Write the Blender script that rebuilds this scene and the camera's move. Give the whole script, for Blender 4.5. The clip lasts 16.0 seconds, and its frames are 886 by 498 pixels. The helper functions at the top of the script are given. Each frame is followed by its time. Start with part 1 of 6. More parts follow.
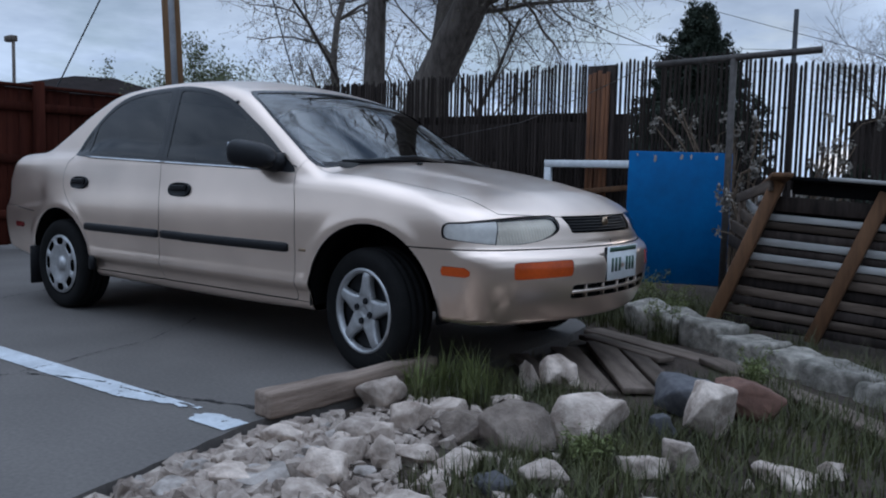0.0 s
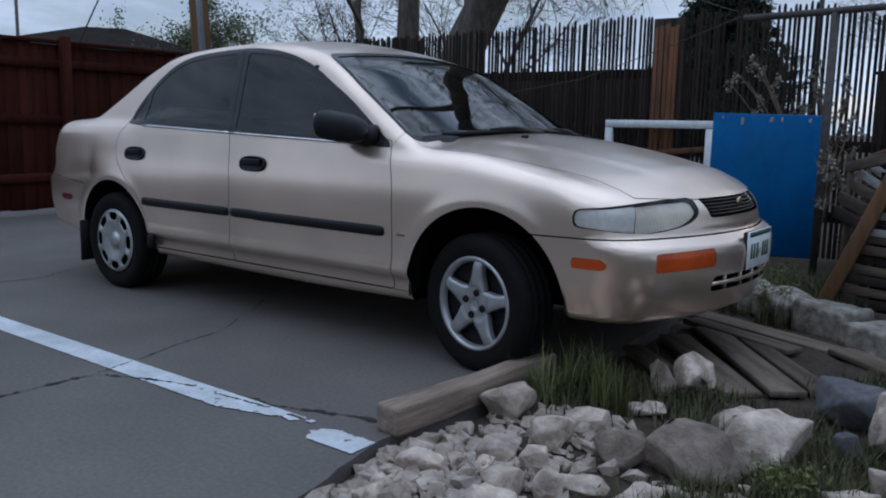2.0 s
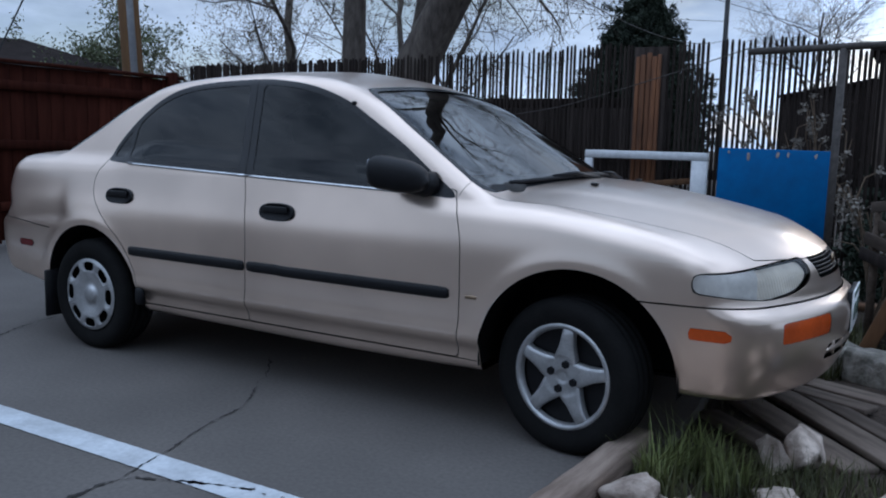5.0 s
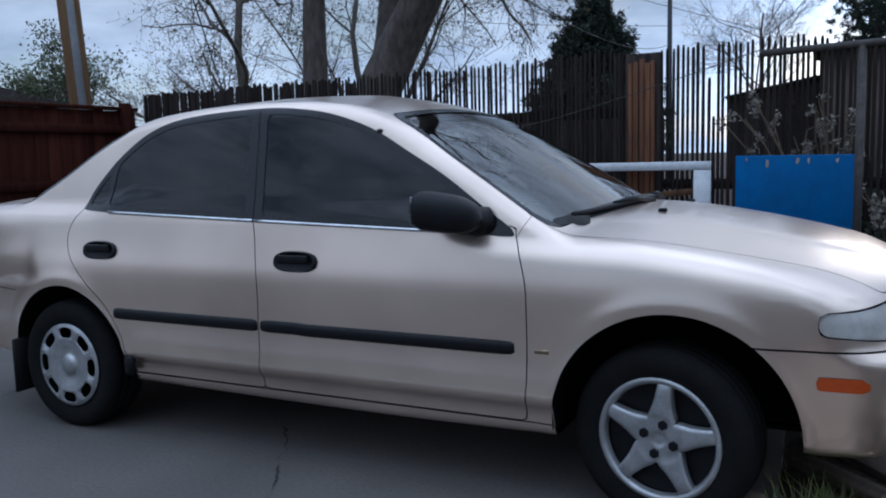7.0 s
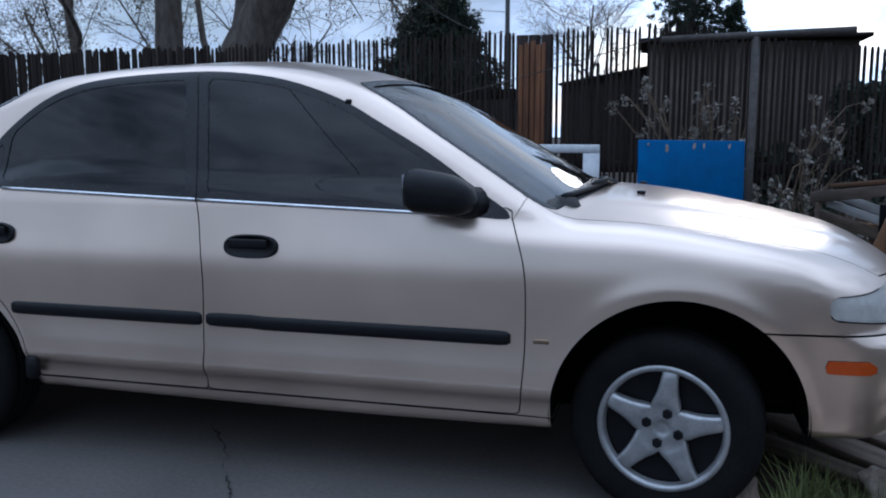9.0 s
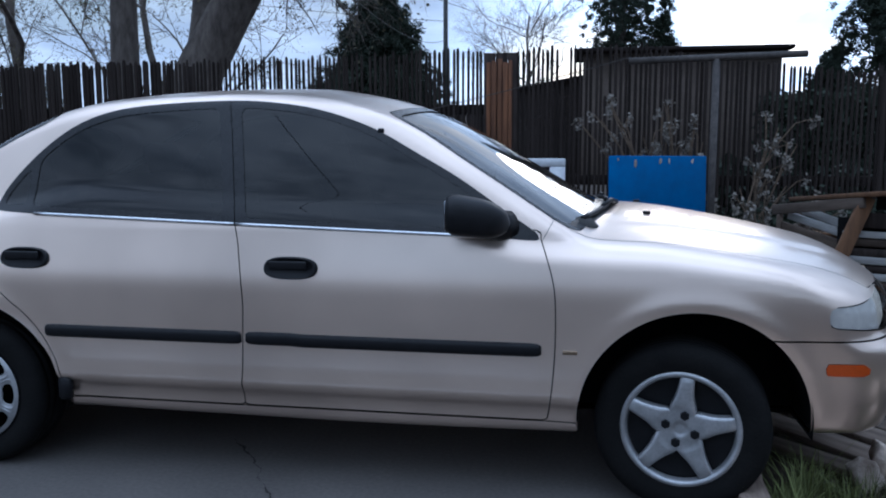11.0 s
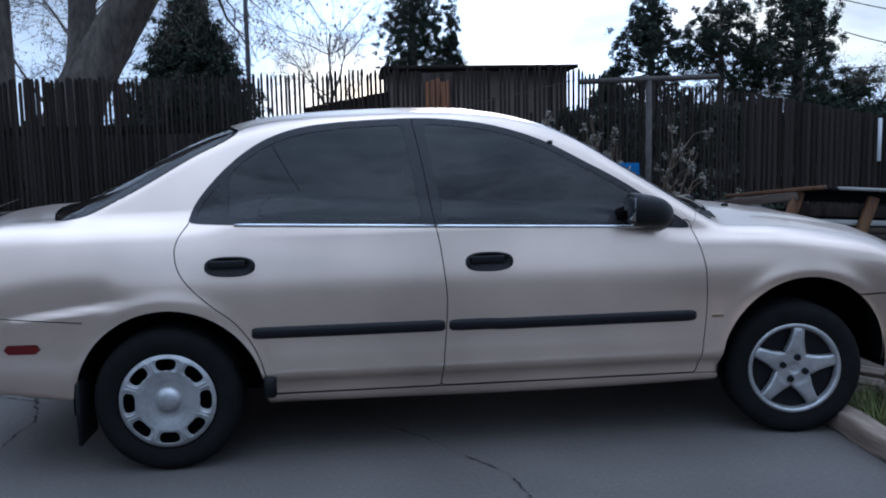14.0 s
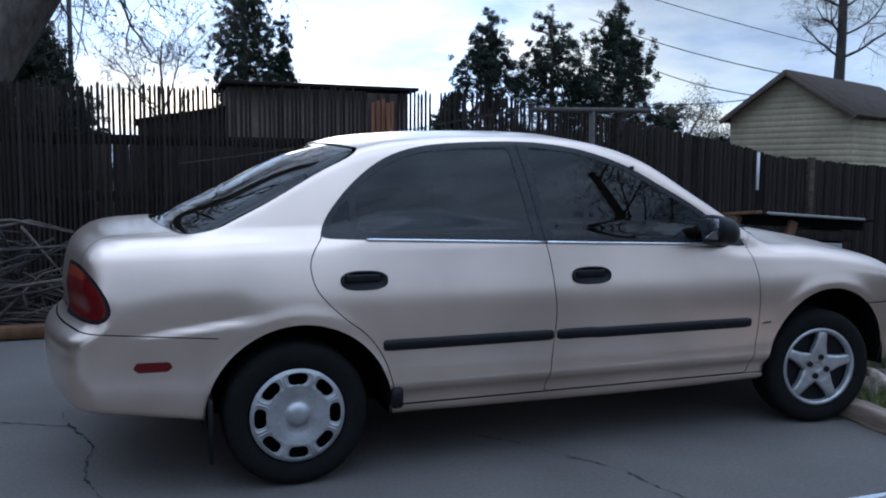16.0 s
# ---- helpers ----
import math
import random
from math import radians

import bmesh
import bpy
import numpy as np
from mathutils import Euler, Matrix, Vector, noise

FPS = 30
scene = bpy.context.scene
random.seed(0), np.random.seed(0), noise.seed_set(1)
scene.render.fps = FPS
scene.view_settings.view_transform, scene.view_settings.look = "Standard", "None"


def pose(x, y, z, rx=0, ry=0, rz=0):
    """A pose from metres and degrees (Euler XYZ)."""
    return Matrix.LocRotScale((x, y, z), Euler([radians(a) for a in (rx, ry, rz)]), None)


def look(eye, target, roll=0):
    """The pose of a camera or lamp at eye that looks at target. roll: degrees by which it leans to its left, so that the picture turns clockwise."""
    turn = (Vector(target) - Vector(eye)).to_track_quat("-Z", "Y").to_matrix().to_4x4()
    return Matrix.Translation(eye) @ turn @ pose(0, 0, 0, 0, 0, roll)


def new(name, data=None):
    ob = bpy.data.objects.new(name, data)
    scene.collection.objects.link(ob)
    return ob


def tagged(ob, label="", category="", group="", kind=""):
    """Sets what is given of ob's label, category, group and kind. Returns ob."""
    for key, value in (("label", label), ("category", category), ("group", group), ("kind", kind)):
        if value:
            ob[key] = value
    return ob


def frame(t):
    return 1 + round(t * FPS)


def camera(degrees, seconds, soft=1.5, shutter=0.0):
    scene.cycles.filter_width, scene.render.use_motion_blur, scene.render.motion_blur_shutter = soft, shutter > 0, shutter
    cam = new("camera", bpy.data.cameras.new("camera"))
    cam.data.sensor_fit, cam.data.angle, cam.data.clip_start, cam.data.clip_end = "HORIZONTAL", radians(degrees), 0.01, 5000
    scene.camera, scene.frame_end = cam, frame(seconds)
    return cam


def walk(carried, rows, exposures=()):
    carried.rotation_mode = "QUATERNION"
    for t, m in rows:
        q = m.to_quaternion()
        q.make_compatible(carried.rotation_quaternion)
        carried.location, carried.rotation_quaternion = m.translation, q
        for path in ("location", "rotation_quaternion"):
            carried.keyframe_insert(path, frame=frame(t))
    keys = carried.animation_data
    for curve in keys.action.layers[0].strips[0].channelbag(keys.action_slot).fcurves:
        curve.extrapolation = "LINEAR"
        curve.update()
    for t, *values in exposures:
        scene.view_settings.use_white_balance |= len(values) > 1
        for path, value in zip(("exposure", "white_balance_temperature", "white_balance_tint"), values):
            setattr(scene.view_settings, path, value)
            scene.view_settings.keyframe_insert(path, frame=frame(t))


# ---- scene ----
cam = camera(56.8, 16.0, 2.0)
PATH = [
    (0, (3.754, -3.516, 0.895), (2.564, -1.919, 0.72), 1.4),
    (0.5, (3.649, -3.523, 0.896), (2.456, -1.928, 0.718), 1.8),
    (1, (3.489, -3.491, 0.876), (2.347, -1.854, 0.756), 1.9),
    (1.5, (3.278, -3.456, 0.985), (2.101, -1.854, 0.768), 1.7),
    (2, (3.143, -3.48, 0.996), (1.955, -1.899, 0.699), 1.2),
    (2.5, (3.051, -3.54, 1.051), (1.968, -1.886, 0.745), 0.5),
    (3, (2.942, -3.59, 1.063), (1.831, -1.96, 0.731), -0.7),
    (3.5, (2.807, -3.576, 1.058), (1.708, -1.933, 0.753), 0.1),
    (4, (2.675, -3.556, 1.066), (1.543, -1.936, 0.759), 0.6),
    (4.2, (2.619, -3.557, 1.08), (1.533, -1.899, 0.814), 0.5),
    (6.3, (1.933, -3.287, 1.144), (0.995, -1.54, 0.878), 1.2),
    (6.5, (1.899, -3.266, 1.17), (0.947, -1.533, 0.868), -0.8),
    (7, (1.791, -3.264, 1.16), (0.908, -1.483, 0.939), -1.4),
    (7.5, (1.714, -3.289, 1.171), (0.823, -1.517, 0.914), -1.5),
    (8, (1.582, -3.262, 1.148), (0.734, -1.476, 0.851), -0.6),
    (8.5, (1.431, -3.211, 1.135), (0.845, -1.312, 0.912), -1.1),
    (8.7, (1.346, -3.219, 1.141), (0.819, -1.305, 0.893), -0.5),
    (10.8, (0.976, -3.436, 1.202), (0.612, -1.494, 0.892), -0.3),
    (11, (0.954, -3.481, 1.222), (0.624, -1.525, 0.963), -0.1),
    (11.5, (0.833, -3.665, 1.215), (0.621, -1.694, 0.946), -1.6),
    (12, (0.657, -3.772, 1.226), (0.54, -1.792, 0.969), -0.3),
    (12.5, (0.303, -3.796, 1.2), (0.265, -1.801, 1.06), 2.1),
    (13, (0.059, -3.873, 1.225), (0.035, -1.886, 0.995), 0.7),
    (13.5, (-0.24, -4.006, 1.242), (-0.117, -2.031, 0.95), -0.5),
    (14, (-0.561, -4.026, 1.219), (-0.344, -2.05, 0.991), -1.2),
    (14.5, (-0.857, -4.023, 1.222), (-0.6, -2.052, 0.998), 0.2),
    (15, (-1.201, -4.057, 1.24), (-0.798, -2.115, 0.984), 1.2),
    (15.5, (-1.515, -3.99, 1.228), (-1.006, -2.068, 1.009), -0.7),
    (16, (-1.831, -3.942, 1.231), (-1.158, -2.067, 1.047), 0.4),
]

walk(cam, [(t, look(eye, target, roll)) for t, eye, target, roll in PATH], [(0.0, -0.21, 5700, 9.5), (2.0, -0.40, 5750, 9.5), (3.5, -0.27, 5650, 9.5), (8.0, -0.27, 5430, 9.5), (11.0, -0.12, 5260, 9.5), (13.0, -0.05, 5340, 9.5), (16.0, -0.14, 5310, 9.5)])

# ---- sky, sun, exposure ----
SUN_AZ, SUN_EL = 10.0, 14.0          # azimuth from +y towards +x, degrees
world = bpy.data.worlds.new("sky")
scene.world = world
world.use_nodes = True
wn, wl = world.node_tree.nodes, world.node_tree.links
wn.clear()


def wnode(kind, **values):
    n = wn.new(kind)
    for key, v in values.items():
        n.inputs[key.replace("_", " ")].default_value = v
    return n


sky = wn.new("ShaderNodeTexSky")
sky.sky_type, sky.sun_disc = "NISHITA", False
sky.sun_elevation, sky.sun_rotation = radians(SUN_EL), radians(SUN_AZ)
coord = wn.new("ShaderNodeTexCoord")
squash = wn.new("ShaderNodeMapping")
squash.inputs["Scale"].default_value = (1.0, 1.0, 3.2)
wl.new(coord.outputs["Generated"], squash.inputs["Vector"])
clouds = wnode("ShaderNodeTexNoise", Scale=2.6, Detail=7.0, Roughness=0.55, Distortion=0.25)
wl.new(squash.outputs[0], clouds.inputs["Vector"])
cover = wn.new("ShaderNodeValToRGB")
cover.color_ramp.elements[0].position, cover.color_ramp.elements[1].position = 0.27, 0.49
wl.new(clouds.outputs["Fac"], cover.inputs["Fac"])
tone = wnode("ShaderNodeTexNoise", Scale=4.3, Detail=6.0, Roughness=0.6)
wl.new(squash.outputs[0], tone.inputs["Vector"])
grey = wn.new("ShaderNodeValToRGB")
grey.color_ramp.elements[0].position, grey.color_ramp.elements[1].position = 0.36, 0.66
grey.color_ramp.elements[0].color, grey.color_ramp.elements[1].color = (0.52, 0.61, 0.75, 1), (0.87, 0.97, 1.11, 1)
wl.new(tone.outputs["Fac"], grey.inputs["Fac"])
# the cloud deck thins towards the setting sun and the horizon
sunward = wn.new("ShaderNodeVectorMath")
sunward.operation = "DOT_PRODUCT"
sunward.inputs[1].default_value = (math.sin(radians(SUN_AZ)), math.cos(radians(SUN_AZ)), 0.10)
wl.new(coord.outputs["Generated"], sunward.inputs[0])
glow = wn.new("ShaderNodeMapRange")
glow.interpolation_type = "SMOOTHERSTEP"
glow.inputs["From Min"].default_value, glow.inputs["From Max"].default_value = 0.92, 1.0
glow.inputs["To Min"].default_value, glow.inputs["To Max"].default_value = 0.0, 1.0
wl.new(sunward.outputs["Value"], glow.inputs["Value"])
split = wn.new("ShaderNodeSeparateXYZ")
wl.new(coord.outputs["Generated"], split.inputs[0])
low = wn.new("ShaderNodeMapRange")
low.interpolation_type = "SMOOTHERSTEP"
low.inputs["From Min"].default_value, low.inputs["From Max"].default_value = 0.03, 0.24
low.inputs["To Min"].default_value, low.inputs["To Max"].default_value = 1.0, 0.0
wl.new(split.outputs["Z"], low.inputs["Value"])
bright = wn.new("ShaderNodeMath")
bright.operation = "MULTIPLY_ADD"
bright.inputs[1].default_value, bright.inputs[2].default_value = 1.6, 1.10
wl.new(glow.outputs[0], bright.inputs[0])
bright_low = wn.new("ShaderNodeMath")
bright_low.operation = "MULTIPLY_ADD"
bright_low.inputs[1].default_value = 0.85
wl.new(low.outputs[0], bright_low.inputs[0])
wl.new(bright.outputs[0], bright_low.inputs[2])
# an overcast sky is brightest overhead
high = wn.new("ShaderNodeMapRange")
high.inputs["From Min"].default_value, high.inputs["From Max"].default_value = 0.32, 0.95
high.inputs["To Min"].default_value, high.inputs["To Max"].default_value = 0.0, 2.6
wl.new(split.outputs["Z"], high.inputs["Value"])
overhead = wn.new("ShaderNodeMath")
overhead.operation = "ADD"
wl.new(high.outputs[0], overhead.inputs[0])
wl.new(bright_low.outputs[0], overhead.inputs[1])
deck = wn.new("ShaderNodeVectorMath")
deck.operation = "SCALE"
wl.new(grey.outputs["Color"], deck.inputs[0])
wl.new(overhead.outputs[0], deck.inputs["Scale"])
thin = wn.new("ShaderNodeVectorMath")
thin.operation = "SCALE"
thin.inputs["Scale"].default_value = 0.16
wl.new(sky.outputs[0], thin.inputs[0])
blend = wn.new("ShaderNodeMix")
blend.data_type = "RGBA"
blend.inputs["Factor"].default_value = 0.9
wl.new(cover.outputs["Color"], blend.inputs["Factor"])
wl.new(thin.outputs[0], blend.inputs[6])
wl.new(deck.outputs[0], blend.inputs[7])
back = wnode("ShaderNodeBackground", Strength=0.62)
wl.new(blend.outputs[2], back.inputs["Color"])
wout = wn.new("ShaderNodeOutputWorld")
wl.new(back.outputs[0], wout.inputs["Surface"])

sun = new("sun", bpy.data.lights.new("sun", "SUN"))
sun.data.energy, sun.data.angle, sun.data.color = 0.25, radians(12), (1.0, 0.86, 0.70)
sun.matrix_world = look((0, 0, 0), (-math.sin(radians(SUN_AZ)), -math.cos(radians(SUN_AZ)), -math.tan(radians(SUN_EL))))


# ---- materials ----
def mat(name, c1, c2, scale=20.0, rough=0.8, metal=0.0, bump=0.3, depth=0.004, coarse=None, vary=0.0, coat=0.0, stretch=(1, 1, 1), specular=0.5):
    """Two tones mixed by fine noise, dulled by coarse noise, with a fine relief; vary: difference from object to object."""
    m = bpy.data.materials.new(name)
    m.use_nodes = True
    n, l = m.node_tree.nodes, m.node_tree.links
    b = n["Principled BSDF"]
    tc, mp = n.new("ShaderNodeTexCoord"), n.new("ShaderNodeMapping")
    mp.inputs["Scale"].default_value = stretch
    l.new(tc.outputs["Object"], mp.inputs["Vector"])
    fine = n.new("ShaderNodeTexNoise")
    fine.inputs["Scale"].default_value, fine.inputs["Detail"].default_value, fine.inputs["Roughness"].default_value = scale, 6, 0.65
    wide = n.new("ShaderNodeTexNoise")
    wide.inputs["Scale"].default_value, wide.inputs["Detail"].default_value = coarse or scale / 9, 3
    l.new(mp.outputs[0], fine.inputs["Vector"])
    l.new(mp.outputs[0], wide.inputs["Vector"])
    ramp = n.new("ShaderNodeValToRGB")
    ramp.color_ramp.elements[0].position, ramp.color_ramp.elements[1].position = 0.32, 0.68
    ramp.color_ramp.elements[0].color, ramp.color_ramp.elements[1].color = (*c1, 1), (*c2, 1)
    l.new(fine.outputs["Fac"], ramp.inputs["Fac"])
    stain = n.new("ShaderNodeMapRange")
    stain.inputs["From Min"].default_value, stain.inputs["From Max"].default_value = 0.3, 0.7
    stain.inputs["To Min"].default_value, stain.inputs["To Max"].default_value = 0.78, 1.12
    l.new(wide.outputs["Fac"], stain.inputs["Value"])
    tint = n.new("ShaderNodeVectorMath")
    tint.operation = "SCALE"
    l.new(ramp.outputs["Color"], tint.inputs[0])
    l.new(stain.outputs[0], tint.inputs["Scale"])
    out = tint.outputs[0]
    if vary:
        info, span = n.new("ShaderNodeObjectInfo"), n.new("ShaderNodeMapRange")
        span.inputs["To Min"].default_value, span.inputs["To Max"].default_value = 1 - vary, 1 + vary
        l.new(info.outputs["Random"], span.inputs["Value"])
        t2 = n.new("ShaderNodeVectorMath")
        t2.operation = "SCALE"
        l.new(out, t2.inputs[0])
        l.new(span.outputs[0], t2.inputs["Scale"])
        out = t2.outputs[0]
    l.new(out, b.inputs["Base Color"])
    b.inputs["Roughness"].default_value, b.inputs["Metallic"].default_value = rough, metal
    b.inputs["Coat Weight"].default_value, b.inputs["Coat Roughness"].default_value = coat, 0.13
    b.inputs["Specular IOR Level"].default_value = specular
    if bump:
        bp = n.new("ShaderNodeBump")
        bp.inputs["Strength"].default_value, bp.inputs["Distance"].default_value = bump, depth
        l.new(fine.outputs["Fac"], bp.inputs["Height"])
        l.new(bp.outputs[0], b.inputs["Normal"])
    return m


def glass(name, tint, extra=0.0, rough=0.0):
    """A thin pane: tinted see-through with a real reflection."""
    m = bpy.data.materials.new(name)
    m.use_nodes = True
    n, l = m.node_tree.nodes, m.node_tree.links
    n.remove(n["Principled BSDF"])
    clear, shine, mix, fr = n.new("ShaderNodeBsdfTransparent"), n.new("ShaderNodeBsdfGlossy"), n.new("ShaderNodeMixShader"), n.new("ShaderNodeFresnel")
    clear.inputs["Color"].default_value = (*tint, 1)
    shine.inputs["Roughness"].default_value = rough
    shine.inputs["Color"].default_value = (1, 1, 1, 1)
    fr.inputs["IOR"].default_value = 1.52 + extra
    l.new(fr.outputs[0], mix.inputs["Fac"])
    l.new(clear.outputs[0], mix.inputs[1])
    l.new(shine.outputs[0], mix.inputs[2])
    l.new(mix.outputs[0], n["Material Output"].inputs["Surface"])
    return m


def lens_mat(name, color, rough=0.25):
    m = mat(name, color, tuple(c * 0.8 for c in color), 60, rough, 0, 0.15, 0.001, coat=0.15, specular=0.3)
    return m


PAINT = mat("champagne paint", (0.815, 0.662, 0.550), (0.865, 0.705, 0.590), 900, 0.275, 0.88, 0.02, 0.0003, coarse=1.3, coat=0.44)
PAINT.node_tree.nodes["Principled BSDF"].inputs["Coat Roughness"].default_value = 0.05
TRIM = mat("black plastic trim", (0.006, 0.006, 0.007), (0.011, 0.011, 0.013), 300, 0.45, 0, 0.15, 0.0006, specular=0.22)
FRAME = mat("black window frame", (0.010, 0.010, 0.011), (0.016, 0.016, 0.018), 300, 0.22, 0, 0.05, 0.0003, specular=0.40)
RUBBER = mat("tyre rubber", (0.006, 0.006, 0.0065), (0.012, 0.0115, 0.011), 120, 0.85, 0, 0.3, 0.001, specular=0.15)
# near-black for black parts, and for hollows whose shade is in the colour
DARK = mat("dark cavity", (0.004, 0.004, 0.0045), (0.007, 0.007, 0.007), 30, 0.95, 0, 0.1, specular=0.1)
CABIN = mat("grey cabin cloth", (0.03, 0.028, 0.026), (0.05, 0.047, 0.044), 200, 0.95, 0, 0.2, 0.001)
ALLOY = mat("silver wheel paint", (0.41, 0.41, 0.415), (0.51, 0.51, 0.515), 90, 0.38, 0.7, 0.06, 0.0005, coarse=14)
CHROME = mat("bright strip", (0.72, 0.73, 0.75), (0.8, 0.81, 0.83), 40, 0.18, 1.0, 0.02, 0.0002)
MIRROR = mat("mirror glass", (0.30, 0.31, 0.33), (0.32, 0.33, 0.35), 20, 0.05, 1.0, 0)
SIDE_GLASS = glass("tinted side glass", (0.075, 0.066, 0.068), -0.02)
WIND_GLASS = glass("windshield glass", (0.45, 0.48, 0.47), 0.5)
LAMP_GLASS = glass("clear lamp glass", (0.98, 0.975, 0.96), -0.25, 0.03)
AMBER = lens_mat("amber lens", (0.58, 0.085, 0.010))
AMBER_DIM = lens_mat("dim amber lens", (0.24, 0.030, 0.008))
RED = lens_mat("red lens", (0.115, 0.005, 0.006))
BOWL = mat("clouded lamp bowl", (0.74, 0.67, 0.57), (0.84, 0.77, 0.66), 40, 0.5, 0.1, 0.2, 0.002)
REFLECT = mat("lamp reflector", (0.58, 0.56, 0.54), (0.70, 0.68, 0.65), 50, 0.35, 0.4, 0.3, 0.002)
# vertical flutes moulded into the lamp bowl
flute, ribs = BOWL.node_tree.nodes.new("ShaderNodeTexWave"), BOWL.node_tree.nodes.new("ShaderNodeBump")
flute.bands_direction = "Y"
flute.inputs["Scale"].default_value, flute.inputs["Distortion"].default_value = 22.0, 0.0
ribs.inputs["Strength"].default_value, ribs.inputs["Distance"].default_value = 0.7, 0.003
BOWL.node_tree.links.new(BOWL.node_tree.nodes["Texture Coordinate"].outputs["Object"], flute.inputs["Vector"])
BOWL.node_tree.links.new(flute.outputs["Fac"], ribs.inputs["Height"])
BOWL.node_tree.links.new(ribs.outputs[0], BOWL.node_tree.nodes["Principled BSDF"].inputs["Normal"])
PLATE = mat("plate white", (0.68, 0.70, 0.70), (0.75, 0.76, 0.76), 60, 0.5, 0, 0.05, 0.0005)
INK = mat("plate green ink", (0.03, 0.07, 0.05), (0.04, 0.09, 0.06), 60, 0.6, 0, 0)
GOLD = mat("bronze badge", (0.34, 0.25, 0.17), (0.44, 0.33, 0.23), 60, 0.3, 1.0, 0.05, 0.0005)
CONCRETE = mat("worn concrete", (0.102, 0.091, 0.083), (0.142, 0.128, 0.117), 60, 0.9, 0, 0.10, 0.002, coarse=1.1)
CRACK = mat("crack dirt", (0.018, 0.016, 0.015), (0.045, 0.04, 0.036), 60, 1, 0, 0.3)
STRIPE = mat("worn white paint", (0.47, 0.50, 0.53), (0.60, 0.63, 0.66), 45, 0.7, 0, 0.35, 0.002, coarse=7)
SOIL = mat("dry soil", (0.028, 0.019, 0.013), (0.068, 0.047, 0.033), 30, 1, 0, 0.8, 0.02, coarse=1.4)
STONE = mat("pale limestone", (0.25, 0.190, 0.152), (0.70, 0.590, 0.500), 11, 0.95, 0, 1.0, 0.022, coarse=4.5, vary=0.26)
STONE_PALE = mat("broken concrete", (0.23, 0.198, 0.172), (0.47, 0.415, 0.372), 18, 0.95, 0, 0.9, 0.014, coarse=6, vary=0.22)
STONE_TAN = mat("brownish stone", (0.12, 0.09, 0.07), (0.30, 0.24, 0.195), 16, 0.95, 0, 1.0, 0.022, coarse=6, vary=0.2)
KERB = mat("mossy limestone", (0.115, 0.104, 0.084), (0.38, 0.342, 0.292), 16, 0.95, 0, 1.0, 0.018, coarse=4, vary=0.2)
STONE_GREY = mat("grey stone", (0.06, 0.06, 0.068), (0.13, 0.125, 0.13), 26, 0.9, 0, 0.6, 0.008, vary=0.15)
STONE_RED = mat("reddish stone", (0.11, 0.055, 0.04), (0.19, 0.10, 0.07), 26, 0.9, 0, 0.6, 0.008, vary=0.12)
GRASS = mat("spring grass", (0.036, 0.040, 0.011), (0.092, 0.092, 0.028), 8, 0.7, 0, 0)
GRASS_BRIGHT = mat("yellow green weeds", (0.10, 0.12, 0.032), (0.20, 0.22, 0.07), 8, 0.7, 0, 0)
GRASS_DRY = mat("dry grass", (0.11, 0.092, 0.05), (0.19, 0.16, 0.09), 8, 0.8, 0, 0)
PICKET = mat("weathered fence pole", (0.020, 0.016, 0.0145), (0.056, 0.044, 0.038), 22, 0.95, 0, 0.6, 0.004, vary=0.35, stretch=(1, 1, 0.15), specular=0.1)
RUSTY = mat("orange brown wood", (0.07, 0.027, 0.011), (0.19, 0.075, 0.028), 22, 0.85, 0, 0.4, 0.003, vary=0.3, stretch=(1, 1, 0.1))
BROWN = mat("stained fence board", (0.034, 0.0092, 0.006), (0.062, 0.0175, 0.011), 22, 0.9, 0, 0.4, 0.003, vary=0.28, stretch=(1, 1, 0.1), specular=0.08)
OLDWOOD = mat("grey old board", (0.055, 0.039, 0.029), (0.150, 0.115, 0.090), 20, 0.95, 0, 0.5, 0.004, vary=0.35, stretch=(0.15, 1, 1), specular=0.2)
PALEWOOD = mat("pale weathered board", (0.27, 0.262, 0.25), (0.44, 0.43, 0.415), 20, 0.95, 0, 0.5, 0.004, vary=0.2, stretch=(0.15, 1, 1), specular=0.2)
PLANK = mat("tan weathered plank", (0.080, 0.060, 0.047), (0.185, 0.145, 0.117), 20, 0.95, 0, 0.5, 0.004, vary=0.25, stretch=(0.15, 1, 1), specular=0.2)
TAN = mat("tan stud wood", (0.085, 0.040, 0.017), (0.165, 0.082, 0.036), 20, 0.9, 0, 0.4, 0.003, vary=0.2, stretch=(1, 1, 0.15))
LOG = mat("weathered log", (0.16, 0.112, 0.084), (0.37, 0.285, 0.225), 24, 0.95, 0, 1.0, 0.012, stretch=(1, 0.12, 1))
BLUE = mat("blue painted sheet", (0.003, 0.078, 0.235), (0.004, 0.102, 0.285), 12, 0.65, 0, 0.1, 0.001, coarse=2, specular=0.15)
WHITEWOOD = mat("white painted board", (0.62, 0.63, 0.64), (0.76, 0.77, 0.78), 25, 0.7, 0, 0.3, 0.002)
STEEL = mat("galvanised pipe", (0.045, 0.038, 0.034), (0.09, 0.078, 0.07), 30, 0.7, 0.2, 0.3, 0.001)
BARK = mat("tree bark", (0.062, 0.050, 0.043), (0.172, 0.144, 0.122), 14, 1, 0, 1.0, 0.03, stretch=(1, 1, 0.3))
TWIG = mat("pale twig", (0.07, 0.055, 0.045), (0.13, 0.105, 0.085), 12, 1, 0, 0)
BRUSH = mat("grey cut branch", (0.035, 0.030, 0.027), (0.085, 0.075, 0.067), 20, 1, 0, 0.4, 0.003)
